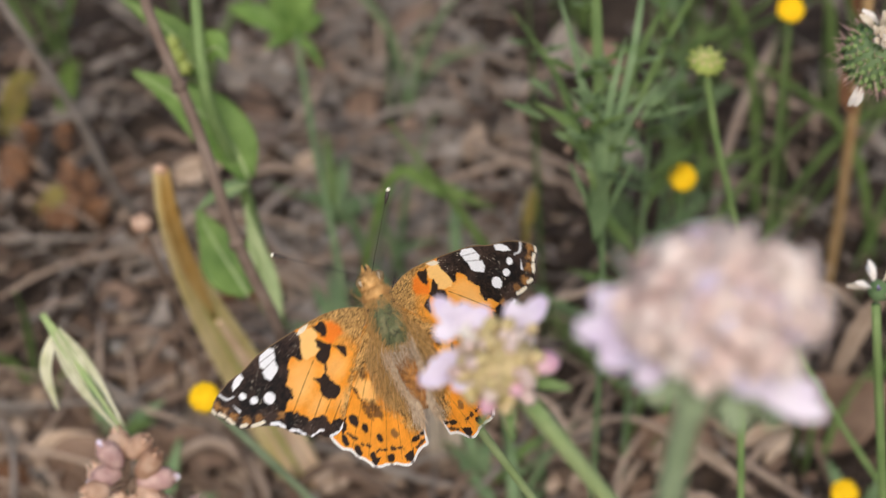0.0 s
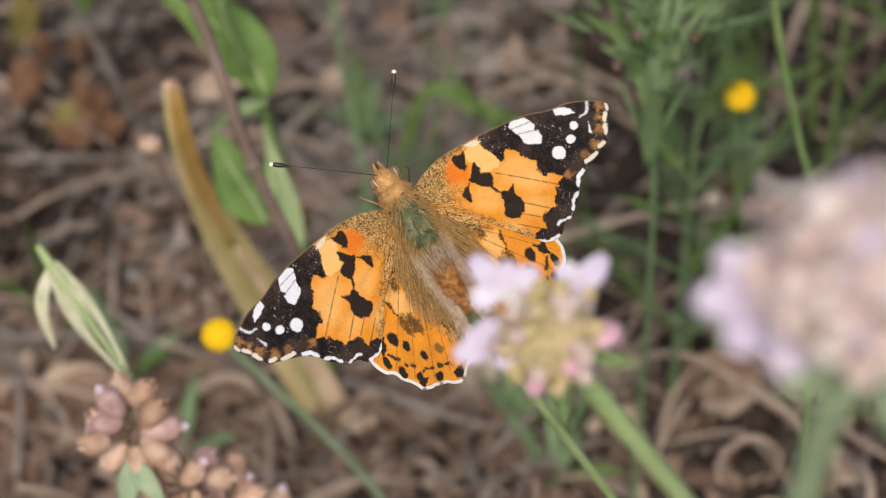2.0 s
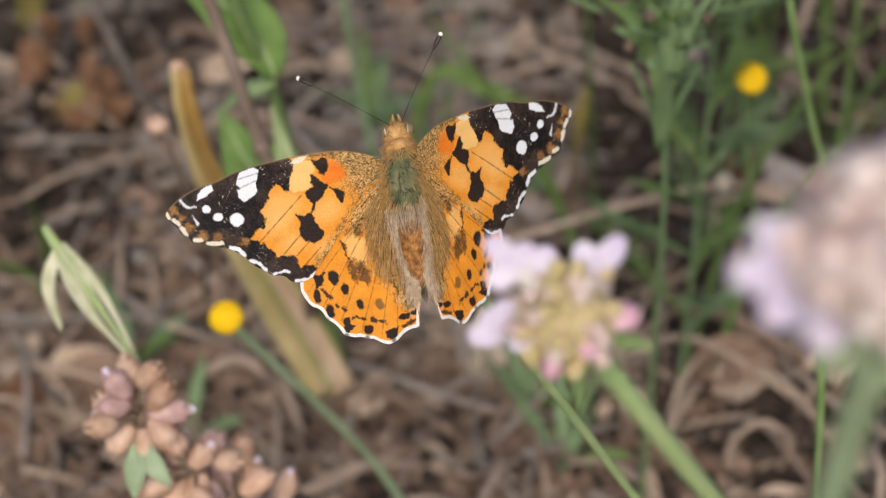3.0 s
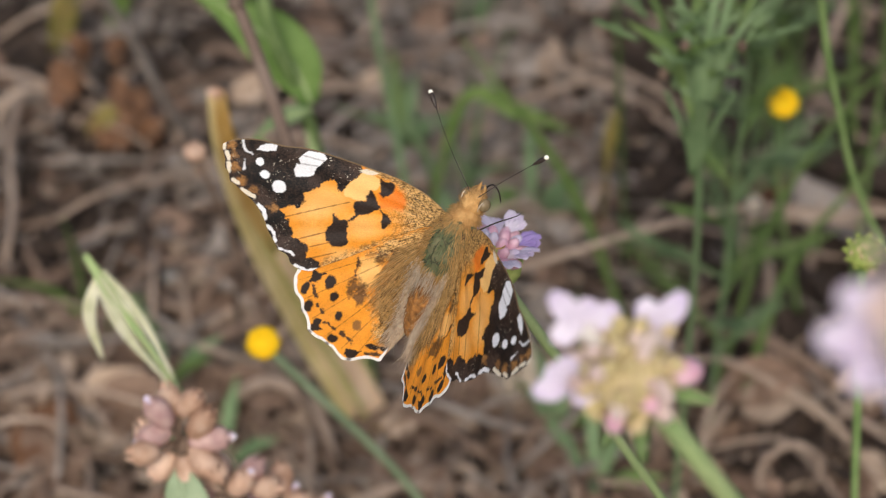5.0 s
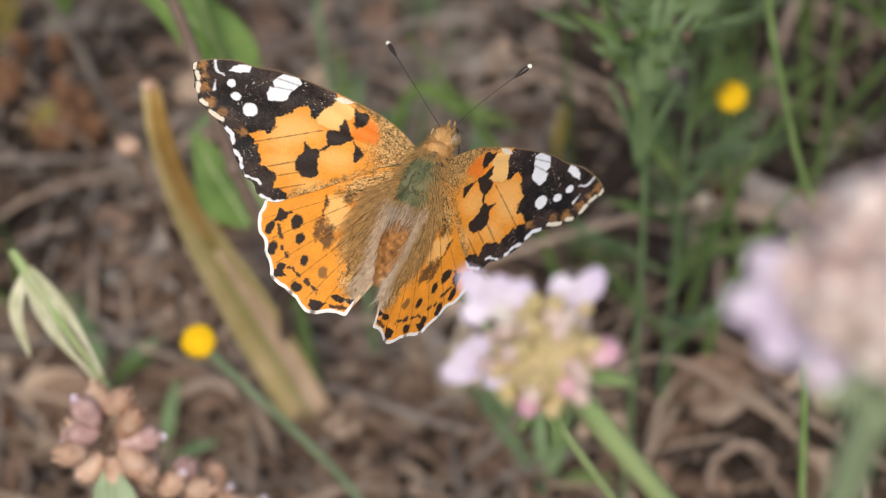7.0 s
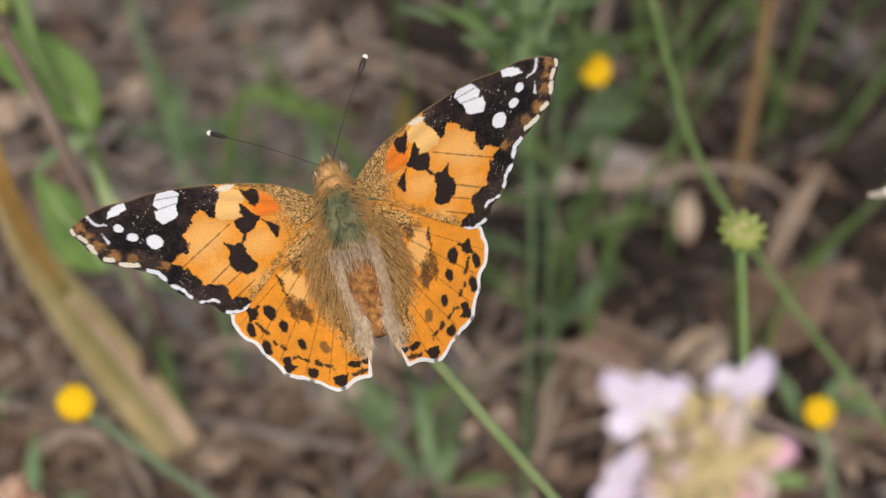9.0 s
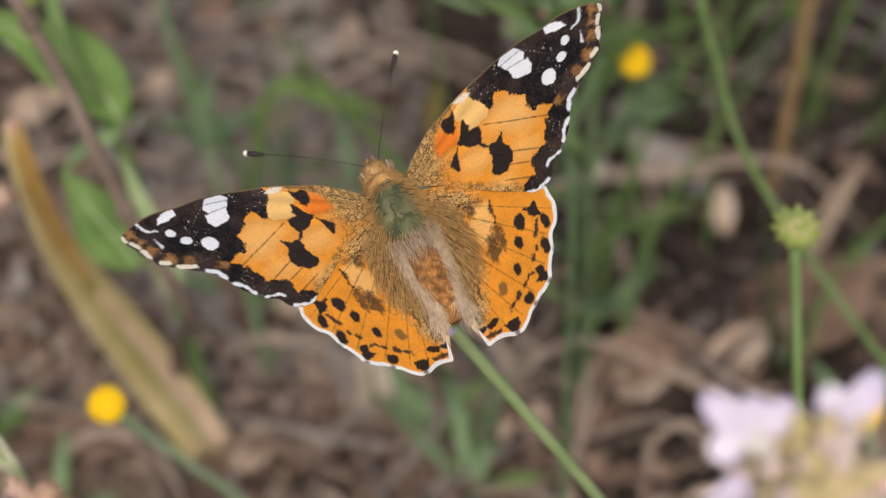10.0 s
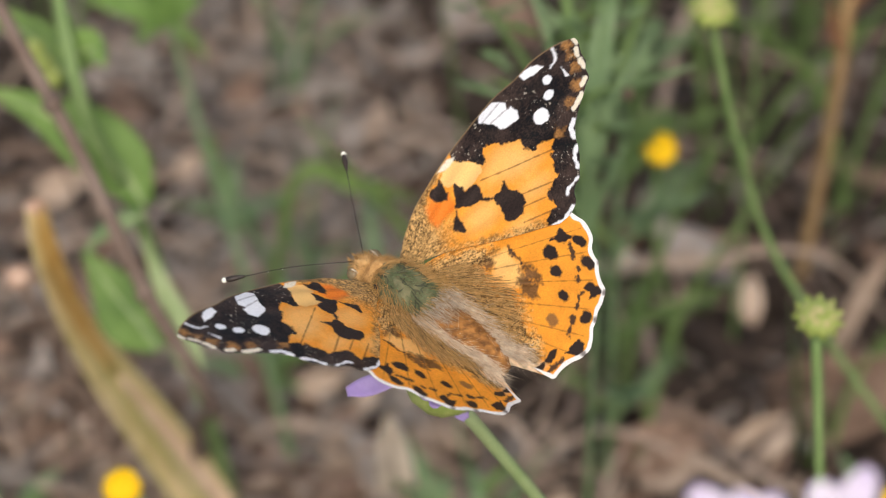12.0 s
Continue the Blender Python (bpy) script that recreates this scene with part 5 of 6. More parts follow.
def brown_stick():
    ob = thing("dry_stalk", (-0.0420, 0.4040, 0.0), "leaning grey-brown dry stalk", "dry plant")
    part("shaft", tube([(-0.0420, 0.4040, -0.004), (-0.0368, 0.3720, 0.0520), (-0.0308, 0.3243, 0.1015), (-0.0381, 0.3211, 0.1283), (-0.0452, 0.3273, 0.1519), (-0.0548, 0.3415, 0.1706), (-0.0600, 0.3500, 0.1950)], [0.0014, 0.0013, 0.0012, 0.0012, 0.0011, 0.001], 9, 40), BROWN_STEM, ob)
    for p in ((-0.0381, 0.3210, 0.1283), (-0.0308, 0.3243, 0.1015), (-0.0480, 0.3310, 0.1580)):
        part("knot", blob(p, (0.0017, 0.0016, 0.0019), None, 0.2, 3), BROWN_STEM, ob, "swollen node")
    other = thing("dry_stalk", (-0.0842, 0.4927, 0.0), "leaning grey-brown dry stalk", "dry plant")
    part("shaft", tube([(-0.0830, 0.4980, -0.006), (-0.0881, 0.4650, 0.0375), (-0.0915, 0.4500, 0.0673), (-0.0984, 0.4350, 0.1009), (-0.1037, 0.4300, 0.1182), (-0.1090, 0.4260, 0.1400)], [0.0013, 0.0013, 0.0012, 0.0011, 0.001], 8, 30), GREY_LITTER, other)
    third = thing("dry_stalk", (0.1083, 0.4558, 0.0), "upright ochre-brown dry stalk", "dry plant")
    part("shaft", tube([(0.1083, 0.4558, -0.004), (0.1050, 0.4360, 0.045), (0.0989, 0.4109, 0.0988), (0.0970, 0.404, 0.14), (0.0960, 0.400, 0.17)], [0.0016, 0.0016, 0.0015, 0.0013, 0.0010], 8, 28), surf("ochre_stalk", (0.34, 0.21, 0.09), (0.46, 0.31, 0.16), 0.006, 0.7, 0.3, 0.001), third)
    for z, s in ((0.110, 1), (0.125, -1), (0.100, -1)):
        part("sheath", blade([(0.0985, 0.4090, z), (0.0985 + s * 0.003, 0.4075, z + 0.006), (0.0985 + s * 0.004, 0.407, z + 0.014)], [0.001, 0.0014, 0.0003], (0, -0.9, 0.4), 0.0003, 0.4), RUST_LEAF, third, "rusty dry sheath")


def feathery_plant(base, lean, height, seed, label="feathery green herb with thread-like divided leaves"):
    """A herb with much-divided, thread-like leaves."""
    rng = np.random.RandomState(seed)
    base = np.asarray(base, float)
    ob = thing("feathery_herb", tuple(base), label, "plant", "feathery herbs")
    top = base + np.array((lean[0], lean[1], height))
    line = smooth_line([base - (0, 0, 0.004), (base + top) / 2 + rng.normal(0, 0.003, 3), top], 40)
    part("stem", tube([line[0], line[13], line[26], line[39]], [0.0008, 0.0007, 0.0006, 0.0004], 7, 24), GREY_LEAF, ob)
    for i in range(17):
        q = line[9 + int(i * 1.75)]
        a = i * 2.4 + rng.uniform(-0.3, 0.3)
        l = rng.uniform(0.018, 0.034) * (1 - i / 34)
        d = np.array((math.cos(a), math.sin(a), 0.75))
        e = q + d / np.linalg.norm(d) * l
        shapes = [tube([q, (q + e) / 2 + (0, 0, 0.001), e], [0.0005, 0.0004, 0.00025], 5, 8)]
        for j in range(7):
            r = q + (e - q) * (0.25 + 0.11 * j)
            for s in (-1, 1):
                w = np.array((-d[1] * s, d[0] * s, 0.2)) + d * 0.9
                w /= np.linalg.norm(w)
                shapes.append(tube([r, r + w * l * 0.14 + (0, 0, 0.0006), r + w * l * rng.uniform(0.2, 0.34)], [0.0004, 0.00036, 0.00016], 4, 5))
        part("leaf", merge(shapes), GRASS if i % 2 else GREY_LEAF, ob)


def grass_tuft(x, y, count, height, seed, mat, label="tuft of narrow green grass blades", spread=0.010):
    rng = np.random.RandomState(seed)
    ob = thing("grass_tuft", (x, y, 0.0), label, "grass", "grass tufts")
    for i in range(count):
        a, l = rng.uniform(0, 6.28), height * rng.uniform(0.55, 1.15)
        o = np.array((x, y, -0.003)) + np.array((rng.normal(0, spread * 0.5), rng.normal(0, spread * 0.5), 0))
        lean = rng.uniform(0.08, 0.5)
        d = np.array((math.cos(a) * lean, math.sin(a) * lean, 1.0))
        droop = np.array((math.cos(a), math.sin(a), -0.5)) * l * rng.uniform(0.03, 0.3)
        part("blade", blade([o, o + d * l * 0.5, o + d * l + droop], [0.0009, 0.0013, 0.0002], (math.cos(a + 1.2), math.sin(a + 1.2) - 0.6, 0.3), 0.0002, 0.4, 0, 12, 3, i), mat, ob)


spent_scabious()
white_floret()
oat_spikelet()
dry_calyx_spike()
withered_leaf()
brown_bud()
leafy_plant()
brown_stick()
def branching_herb():
    """The herb whose stem forks into a sheaf of narrow upright leaves."""
    ob = thing("branching_herb", (0.0370, 0.3560, 0.0), "grey-green herb forking into narrow upright leaves", "plant")
    node = np.array((0.0325, 0.3310, 0.1330))
    part("stem", tube([(0.037, 0.356, -0.004), (0.0360, 0.345, 0.055), (0.0345, 0.334, 0.105), tuple(node)], [0.0008, 0.0007, 0.0006, 0.0009], 8, 24), GREY_LEAF, ob)
    tips = (
        ((0.0311, 0.3660, 0.1760), 0.0013, GRASS), ((0.0158, 0.3827, 0.1450), 0.0009, GRASS), ((0.0521, 0.3864, 0.1500), 0.0012, GRASS), ((0.0420, 0.3600, 0.1700), 0.0010, GREY_LEAF),
        ((0.0240, 0.3560, 0.1650), 0.0010, GREY_LEAF), ((0.0460, 0.3420, 0.1540), 0.0009, GREY_LEAF), ((0.0260, 0.3380, 0.1520), 0.0009, GREY_LEAF), ((0.0370, 0.3420, 0.1620), 0.0010, GREY_LEAF),
        ((0.0560, 0.3700, 0.1620), 0.0009, GRASS), ((0.0200, 0.3500, 0.1420), 0.0017, GRASS),
    )
    for i, (tip, w, mat) in enumerate(tips):
        tip = np.array(tip)
        root = node + (tip - node) * 0.02 - (0, 0, 0.002 * (i % 3))
        mid = root * 0.5 + tip * 0.5 + np.array((0.0022 * math.sin(i * 2.3), -0.001, 0.004))
        part("leaf", blade([root, mid, tip], [w * 0.5, w * 0.8, w * 0.1], (0.1 * (-1) ** i, -0.9, 0.35), 0.0003, 0.3, 0.05, 18, 5, i), mat, ob)
    for i in range(4):
        d = np.array((math.cos(i * 1.57), math.sin(i * 1.57) * 0.6, 1.1))
        part("bract", blade([node - (0, 0, 0.012), node - (0, 0, 0.004) + d * 0.0022, node + d * 0.0062], [0.0008, 0.0018, 0.0004], d * (1, 1, 0) + (0, 0, 0.1), 0.0003, 0.3, 0, 12, 5), GREY_LEAF, ob, "funnel-like grey-green bract")
    rng = np.random.RandomState(14)
    for i in range(46):
        tip = np.array(tips[i % 10][0])
        q = node + (tip - node) * rng.uniform(0.1, 0.8)
        d = np.array((math.cos(i * 2.4), math.sin(i * 2.4) * 0.6 - 0.3, 0.7)) + rng.normal(0, 0.2, 3)
        l = rng.uniform(0.005, 0.012)
        leaf = part("leaflet", blade([q, q + d * l * 0.5, q + d * l], [0.0003, 0.0006, 0.0001], (0, -0.8, 0.6), 0.0002, 0.2, 0.1, 7, 3), GREY_LEAF if i % 2 else GRASS, ob)
        for j in (-1, 1):
            e = q + d * l * 0.45
            w = d * 0.7 + np.array((j * 0.6, 0, 0.2))
            part("lobe", blade([e, e + w * l * 0.25, e + w * l * 0.45], [0.0002, 0.0004, 0.0001], (0, -0.8, 0.6), 0.0002, 0.2, 0, 5, 3), GREY_LEAF, leaf)
    for i, (x, y, z) in enumerate(((0.0295, 0.3330, 0.1480), (0.0395, 0.3345, 0.1470), (0.0260, 0.3330, 0.1420))):
        part("bud", blob((x, y, z), (0.0009, 0.0009, 0.0012), None, 0.3, i), TWIG, ob, "small brownish bud")


def small_herb():
    ob = thing("leafy_herb", (-0.0190, 0.4090, 0.0), "slender green herb with small leaves at the top", "plant")
    part("stem", tube([(-0.019, 0.409, -0.004), (-0.0250, 0.4252, 0.0401), (-0.0316, 0.4456, 0.0669), (-0.0360, 0.4625, 0.0890), (-0.0365, 0.466, 0.097)], [0.0010, 0.0009, 0.0008, 0.0007, 0.0006], 8, 28), GREY_LEAF, ob)
    for i, (tip, w) in enumerate((((-0.0540, 0.4661, 0.0950), 0.0030), ((-0.0290, 0.4643, 0.0930), 0.0022), ((-0.0460, 0.4700, 0.1080), 0.0030), ((-0.0310, 0.4700, 0.1060), 0.0026), ((-0.0290, 0.4560, 0.0820), 0.0012), ((-0.0440, 0.4560, 0.0880), 0.0016))):
        q, tip = np.array((-0.0358, 0.4620, 0.0885)), np.array(tip)
        part("leaf", blade([q, (q + tip) / 2 + (0, -0.001, 0.002), tip], [w * 0.3, w, w * 0.9, w * 0.1], (0.0, -0.7, 0.7), 0.0003, 0.25, 0.1, 14, 7, i), LEAF, ob)
    rng = np.random.RandomState(77)
    for j, (x, y, n) in enumerate(((-0.026, 0.440, 9), (-0.010, 0.452, 9), (0.006, 0.470, 7), (-0.030, 0.500, 8), (-0.085, 0.400, 4), (0.020, 0.368, 5), (0.012, 0.385, 4), (-0.068, 0.372, 4), (0.104, 0.372, 5))):
        low = thing("low_herb", (x, y, 0.0), "low rosette of narrow grey-green leaves", "plant", "low rosettes")
        for i in range(n):
            a, l = rng.uniform(0, 6.28), rng.uniform(0.014, 0.030)
            d = np.array((math.cos(a), math.sin(a), rng.uniform(0.5, 1.3)))
            d /= np.linalg.norm(d)
            o = np.array((x, y, -0.002))
            part("leaf", blade([o, o + d * l * 0.5 + (0, 0, 0.003), o + d * l], [0.0007, 0.0017, 0.0004], (math.cos(a) * -0.5, -0.5, 0.7), 0.0003, 0.2, 0.08, 10, 5, i), GREY_LEAF if (i + j) % 4 else GRASS, low)


branching_herb()
small_herb()
feathery_plant((0.0480, 0.3900, 0.0), (-0.002, -0.022), 0.135, 4)
feathery_plant((0.0560, 0.4400, 0.0), (0.004, -0.012), 0.125, 5)
for i, (x, y, n, h, m) in enumerate((
    (0.028, 0.440, 2, 0.10, GRASS), (0.050, 0.400, 2, 0.13, GRASS), (0.075, 0.520, 7, 0.12, GRASS), (0.100, 0.490, 5, 0.15, GRASS), (0.125, 0.470, 6, 0.15, GRASS),
    (0.135, 0.560, 9, 0.14, GRASS), (0.050, 0.600, 7, 0.11, GRASS), (-0.012, 0.560, 5, 0.06, GREY_LEAF), (-0.075, 0.570, 5, 0.07, GRASS), (-0.112, 0.430, 3, 0.05, GRASS),
    (-0.125, 0.590, 6, 0.07, GRASS), (0.022, 0.380, 4, 0.035, GREY_LEAF), (-0.018, 0.470, 5, 0.05, GREY_LEAF), (0.100, 0.390, 4, 0.05, GRASS), (0.085, 0.620, 9, 0.13, GRASS), (0.020, 0.660, 6, 0.07, GRASS),
)):
    grass_tuft(x, y, n, h, 20 + i, m)


def dry_arc(points, r, label, mat=STRAW):
    single("dry_stalk", tube(points, [r, r * 1.05, r * 0.8], 8, 26), mat, points[0], label, "dry plant")


def litter_leaf(p, w, mat, label):
    lf = single("dry_leaf", blade(p, w, (0.1, -0.75, 0.65), 0.0004, 0.35, 0.15, 16, 9, len(label)), mat, p[0], label, "leaf", "leaves in the litter")
    part("midrib", tube([np.array(q) + (0, -0.0004, 0.0004) for q in p], [w[0] * 0.12, w[1] * 0.09, 0.0002], 6, 14), TWIG, lf, "raised midrib")


def ground_details():
    dry_arc([(-0.0700, 0.3900, -0.003), (-0.0640, 0.3860, 0.012), (-0.0534, 0.3812, 0.0205), (-0.0440, 0.3770, 0.012), (-0.0410, 0.3745, -0.003)], 0.0015, "arched grey-brown dry stem rooted at both ends")
    dry_arc([(0.0600, 0.3640, -0.003), (0.0570, 0.3650, 0.010), (0.0640, 0.3660, 0.017), (0.0710, 0.3670, 0.010), (0.0690, 0.3680, -0.003)], 0.0008, "thin curled dry tendril")
    dry_arc([(0.0000, 0.4150, 0.026), (0.0354, 0.4214, 0.0351), (0.0584, 0.4247, 0.0386), (0.0762, 0.4236, 0.0380), (0.105, 0.430, 0.030), (0.13, 0.44, -0.004)], 0.0009, "thin pale twig bridging over the litter")
    single("dry_bud", blob((0.0584, 0.4240, 0.0400), (0.0022, 0.0020, 0.0026), None, 0.3, 2), PALE_LEAF, (0.0584, 0.4240, 0.0386), "pale dry bud on a twig", "dry plant")
    dry_arc([(0.030, 0.3990, 0.004), (0.050, 0.3950, 0.016), (0.075, 0.385, 0.006), (0.090, 0.38, -0.003)], 0.0009, "thin pale twig leaning over the litter")
    for a, b, r in (((0.0515, 0.4188), (0.0792, 0.3971), 0.0016), ((0.0593, 0.4600), (0.0931, 0.4569), 0.0011), ((0.0660, 0.3984), (0.0859, 0.3621), 0.0012), ((0.0911, 0.4197), (0.1001, 0.3791), 0.0010), ((0.0521, 0.3904), (0.0421, 0.3692), 0.0011), ((-0.0900, 0.5380), (-0.0760, 0.5320), 0.0016), ((-0.0790, 0.4060), (-0.0590, 0.4190), 0.0016), ((-0.0250, 0.3860), (-0.0060, 0.3720), 0.0013)):
        q = np.array((*a, 0.005)), np.array((*b, 0.007))
        dry_arc([q[0], q[0] * 0.6 + q[1] * 0.4 + (0.0008, 0.0010, 0.0015), q[1]], r, "short thick dry stick lying on the litter", (STRAW, TWIG, TAN_LEAF)[int(r * 1e5) % 3])
    litter_leaf([(0.0026, 0.3985, -0.003), (0.0018, 0.3930, 0.016), (0.0014, 0.3885, 0.034)], [0.0030, 0.0044, 0.0036, 0.0006], PALE_LEAF, "pale dry leaf standing upright in the litter")
    litter_leaf([(0.0900, 0.4120, 0.002), (0.1040, 0.4030, 0.012), (0.1150, 0.3980, 0.024)], [0.0050, 0.0105, 0.0095, 0.0020], DEAD_LEAF, "broad brown dry leaf in the litter")
    litter_leaf([(0.0520, 0.3980, 0.002), (0.0600, 0.3930, 0.012), (0.0690, 0.3900, 0.016)], [0.0030, 0.0060, 0.0050, 0.0010], DEAD_LEAF, "broad brown dry leaf in the litter")
    rng = np.random.RandomState(61)
    for i in range(12):
        x, y = rng.uniform(-0.126, -0.098), rng.uniform(0.490, 0.536)
        a, l = rng.uniform(0, 6.28), rng.uniform(0.006, 0.012)
        d = np.array((math.cos(a), math.sin(a) * 0.6, rng.uniform(0.1, 0.9)))
        p = np.array((x, y, rng.uniform(0.001, 0.012)))
        litter_leaf([p, p + d * l * 0.6 + (0, 0, 0.002), p + d * l], [0.0015, rng.uniform(0.002, 0.005), 0.003, 0.0008], DULL_LEAF if i == 4 else RUST_LEAF, "rust-brown crumpled dry leaf")
    litter_leaf([(-0.1360, 0.5450, 0.000), (-0.1290, 0.5430, 0.020), (-0.1230, 0.5400, 0.026)], [0.0020, 0.0040, 0.0036, 0.0010], DULL_LEAF, "yellowing leaf curled up from the soil")
    litter_leaf([(-0.1200, 0.5560, 0.000), (-0.1160, 0.5540, 0.016), (-0.1120, 0.5520, 0.024)], [0.0012, 0.0030, 0.0026, 0.0008], LEAF, "small green leaf among the litter")
    litter_leaf([(0.0245, 0.4600, 0.000), (0.0250, 0.4575, 0.030), (0.0262, 0.4568, 0.0440)], [0.0003, 0.0004, 0.0018, 0.0008], DULL_LEAF, "small yellowing leaf on a thin stalk")
    litter_leaf([(0.1020, 0.4150, 0.000), (0.1075, 0.4085, 0.034), (0.1130, 0.4060, 0.050)], [0.0012, 0.0022, 0.0022, 0.0005], STRAW, "narrow dry leaf in the grass")
    litter_leaf([(-0.0240, 0.5500, 0.000), (-0.0235, 0.5530, 0.006), (-0.0200, 0.5560, 0.010)], [0.0020, 0.0055, 0.0040, 0.0010], DEAD_LEAF, "bleached dry leaf on the soil")
    litter_leaf([(-0.0230, 0.4560, 0.000), (-0.0124, 0.4585, 0.0451), (0.0013, 0.4572, 0.0432), (0.0166, 0.4537, 0.0387)], [0.0006, 0.0014, 0.0020, 0.0003], LEAF, "narrow yellow-green leaf arching over the litter")
    litter_leaf([(0.0781, 0.3945, 0.003), (0.0856, 0.3972, 0.006), (0.0931, 0.3999, 0.009)], [0.0027, 0.0055, 0.0044, 0.0011], TAN_LEAF, "broad pinkish-tan dry leaf piece on the litter")
    litter_leaf([(0.0921, 0.4393, 0.003), (0.0937, 0.4451, 0.006), (0.0953, 0.4509, 0.009)], [0.0015, 0.0030, 0.0024, 0.0006], TAN_LEAF, "bleached narrow leaf on the litter")
    litter_leaf([(0.0559, 0.3930, 0.003), (0.0620, 0.3908, 0.006), (0.0681, 0.3886, 0.009)], [0.0025, 0.0050, 0.0040, 0.0010], STRAW, "greyish crumpled leaf on the litter")
    litter_leaf([(0.0968, 0.4080, 0.003), (0.1022, 0.4125, 0.006), (0.1076, 0.4170, 0.009)], [0.0030, 0.0060, 0.0048, 0.0012], DEAD_LEAF, "broad brown dry leaf in the litter")
    litter_leaf([(0.0794, 0.3720, 0.003), (0.0851, 0.3672, 0.006), (0.0908, 0.3624, 0.009)], [0.0025, 0.0050, 0.0040, 0.0010], TAN_LEAF, "broad pinkish-tan dry leaf piece on the litter")
    litter_leaf([(-0.0428, 0.5230, 0.003), (-0.0394, 0.5236, 0.006), (-0.0360, 0.5242, 0.009)], [0.0014, 0.0028, 0.0022, 0.0006], TAN_LEAF, "pale dry leaf scrap on the soil")
    litter_leaf([(-0.0800, 0.5190, 0.003), (-0.0720, 0.5197, 0.006), (-0.0640, 0.5204, 0.009)], [0.0020, 0.0040, 0.0032, 0.0008], TAN_LEAF, "pinkish dry leaf on the soil")
    litter_leaf([(-0.0125, 0.5013, 0.003), (-0.0084, 0.4994, 0.006), (-0.0043, 0.4975, 0.009)], [0.0014, 0.0028, 0.0022, 0.0006], STRAW, "greyish dry leaf scrap on the soil")
    litter_leaf([(0.0096, 0.5301, 0.003), (0.0121, 0.5344, 0.006), (0.0146, 0.5387, 0.009)], [0.0019, 0.0038, 0.0030, 0.0008], STRAW, "greyish dry leaf scrap on the soil")
    litter_leaf([(-0.1030, 0.3917, 0.003), (-0.0953, 0.3938, 0.006), (-0.0876, 0.3959, 0.009)], [0.0030, 0.0060, 0.0048, 0.0012], TAN_LEAF, "broad pinkish-tan dry leaf piece on the litter")
    litter_leaf([(-0.0294, 0.3831, 0.003), (-0.0253, 0.3860, 0.006), (-0.0212, 0.3889, 0.009)], [0.0021, 0.0042, 0.0034, 0.0008], TAN_LEAF, "curled tan leaf scrap on the litter")
    litter_leaf([(-0.0173, 0.4332, 0.003), (-0.0115, 0.4316, 0.006), (-0.0057, 0.4300, 0.009)], [0.0015, 0.0030, 0.0024, 0.0006], TAN_LEAF, "curled tan leaf scrap on the litter")
    litter_leaf([(-0.0700, 0.3950, 0.000), (-0.0620, 0.3900, 0.010), (-0.0520, 0.3880, 0.008)], [0.0030, 0.0060, 0.0050, 0.0010], DEAD_LEAF, "broad brown dry leaf in the litter")
    litter_leaf([(-0.0950, 0.3880, 0.000), (-0.0880, 0.3850, 0.009), (-0.0780, 0.3830, 0.006)], [0.0040, 0.0080, 0.0070, 0.0010], DEAD_LEAF, "broad brown dry leaf in the litter")
    for i, (x, y, r) in enumerate(((-0.0392, 0.5156, 0.0028), (-0.0330, 0.4900, 0.0018), (-0.0100, 0.5500, 0.0024), (0.0100, 0.6000, 0.0028), (-0.0880, 0.4400, 0.0020), (-0.0500, 0.5800, 0.003))):
        single("white_stone", blob((x, y, r * 0.7), (r, r * 0.8, r * 0.8), None, 0.3, i), PEBBLE, (x, y, 0), "small whitish stone lying on the soil", "stone", "white stones")


ground_details()


# ---- litter on the ground ----
def ground_height(x, y):
    return -0.004 + 0.0045 * noise.fractal(Vector((x * 22, y * 22, 0.5)), 1.0, 2.0, 4)


def bent_leaf(seed, length, width):
    """A dry, curled leaf lying on its back, round the origin."""
    rng = np.random.RandomState(seed)
    c = rng.uniform(0.1, 0.35) * length
    p = [(-length / 2, 0, c * rng.uniform(0.3, 1)), (-length * 0.15, rng.normal(0, 0.06) * length, 0.0008), (length * 0.2, rng.normal(0, 0.06) * length, 0.001), (length / 2, 0, c * rng.uniform(0.2, 1.2))]
    return blade(p, [width * 0.15, width * 0.9, width, width * 0.1], (rng.normal(0, 0.2), rng.normal(0, 0.2), 1), 0.0003, rng.uniform(0.1, 0.6), 0.2, 8, 5, seed)


def bent_twig(seed, length, r):
    rng = np.random.RandomState(seed)
    n = 5
    p = np.stack([np.linspace(-0.5, 0.5, n) * length, rng.normal(0, 0.022, n) * length, np.abs(rng.normal(0, 0.025, n)) * length + r], -1)
    return tube(p, [r, r * 0.9, r * 0.6], 5, 8)


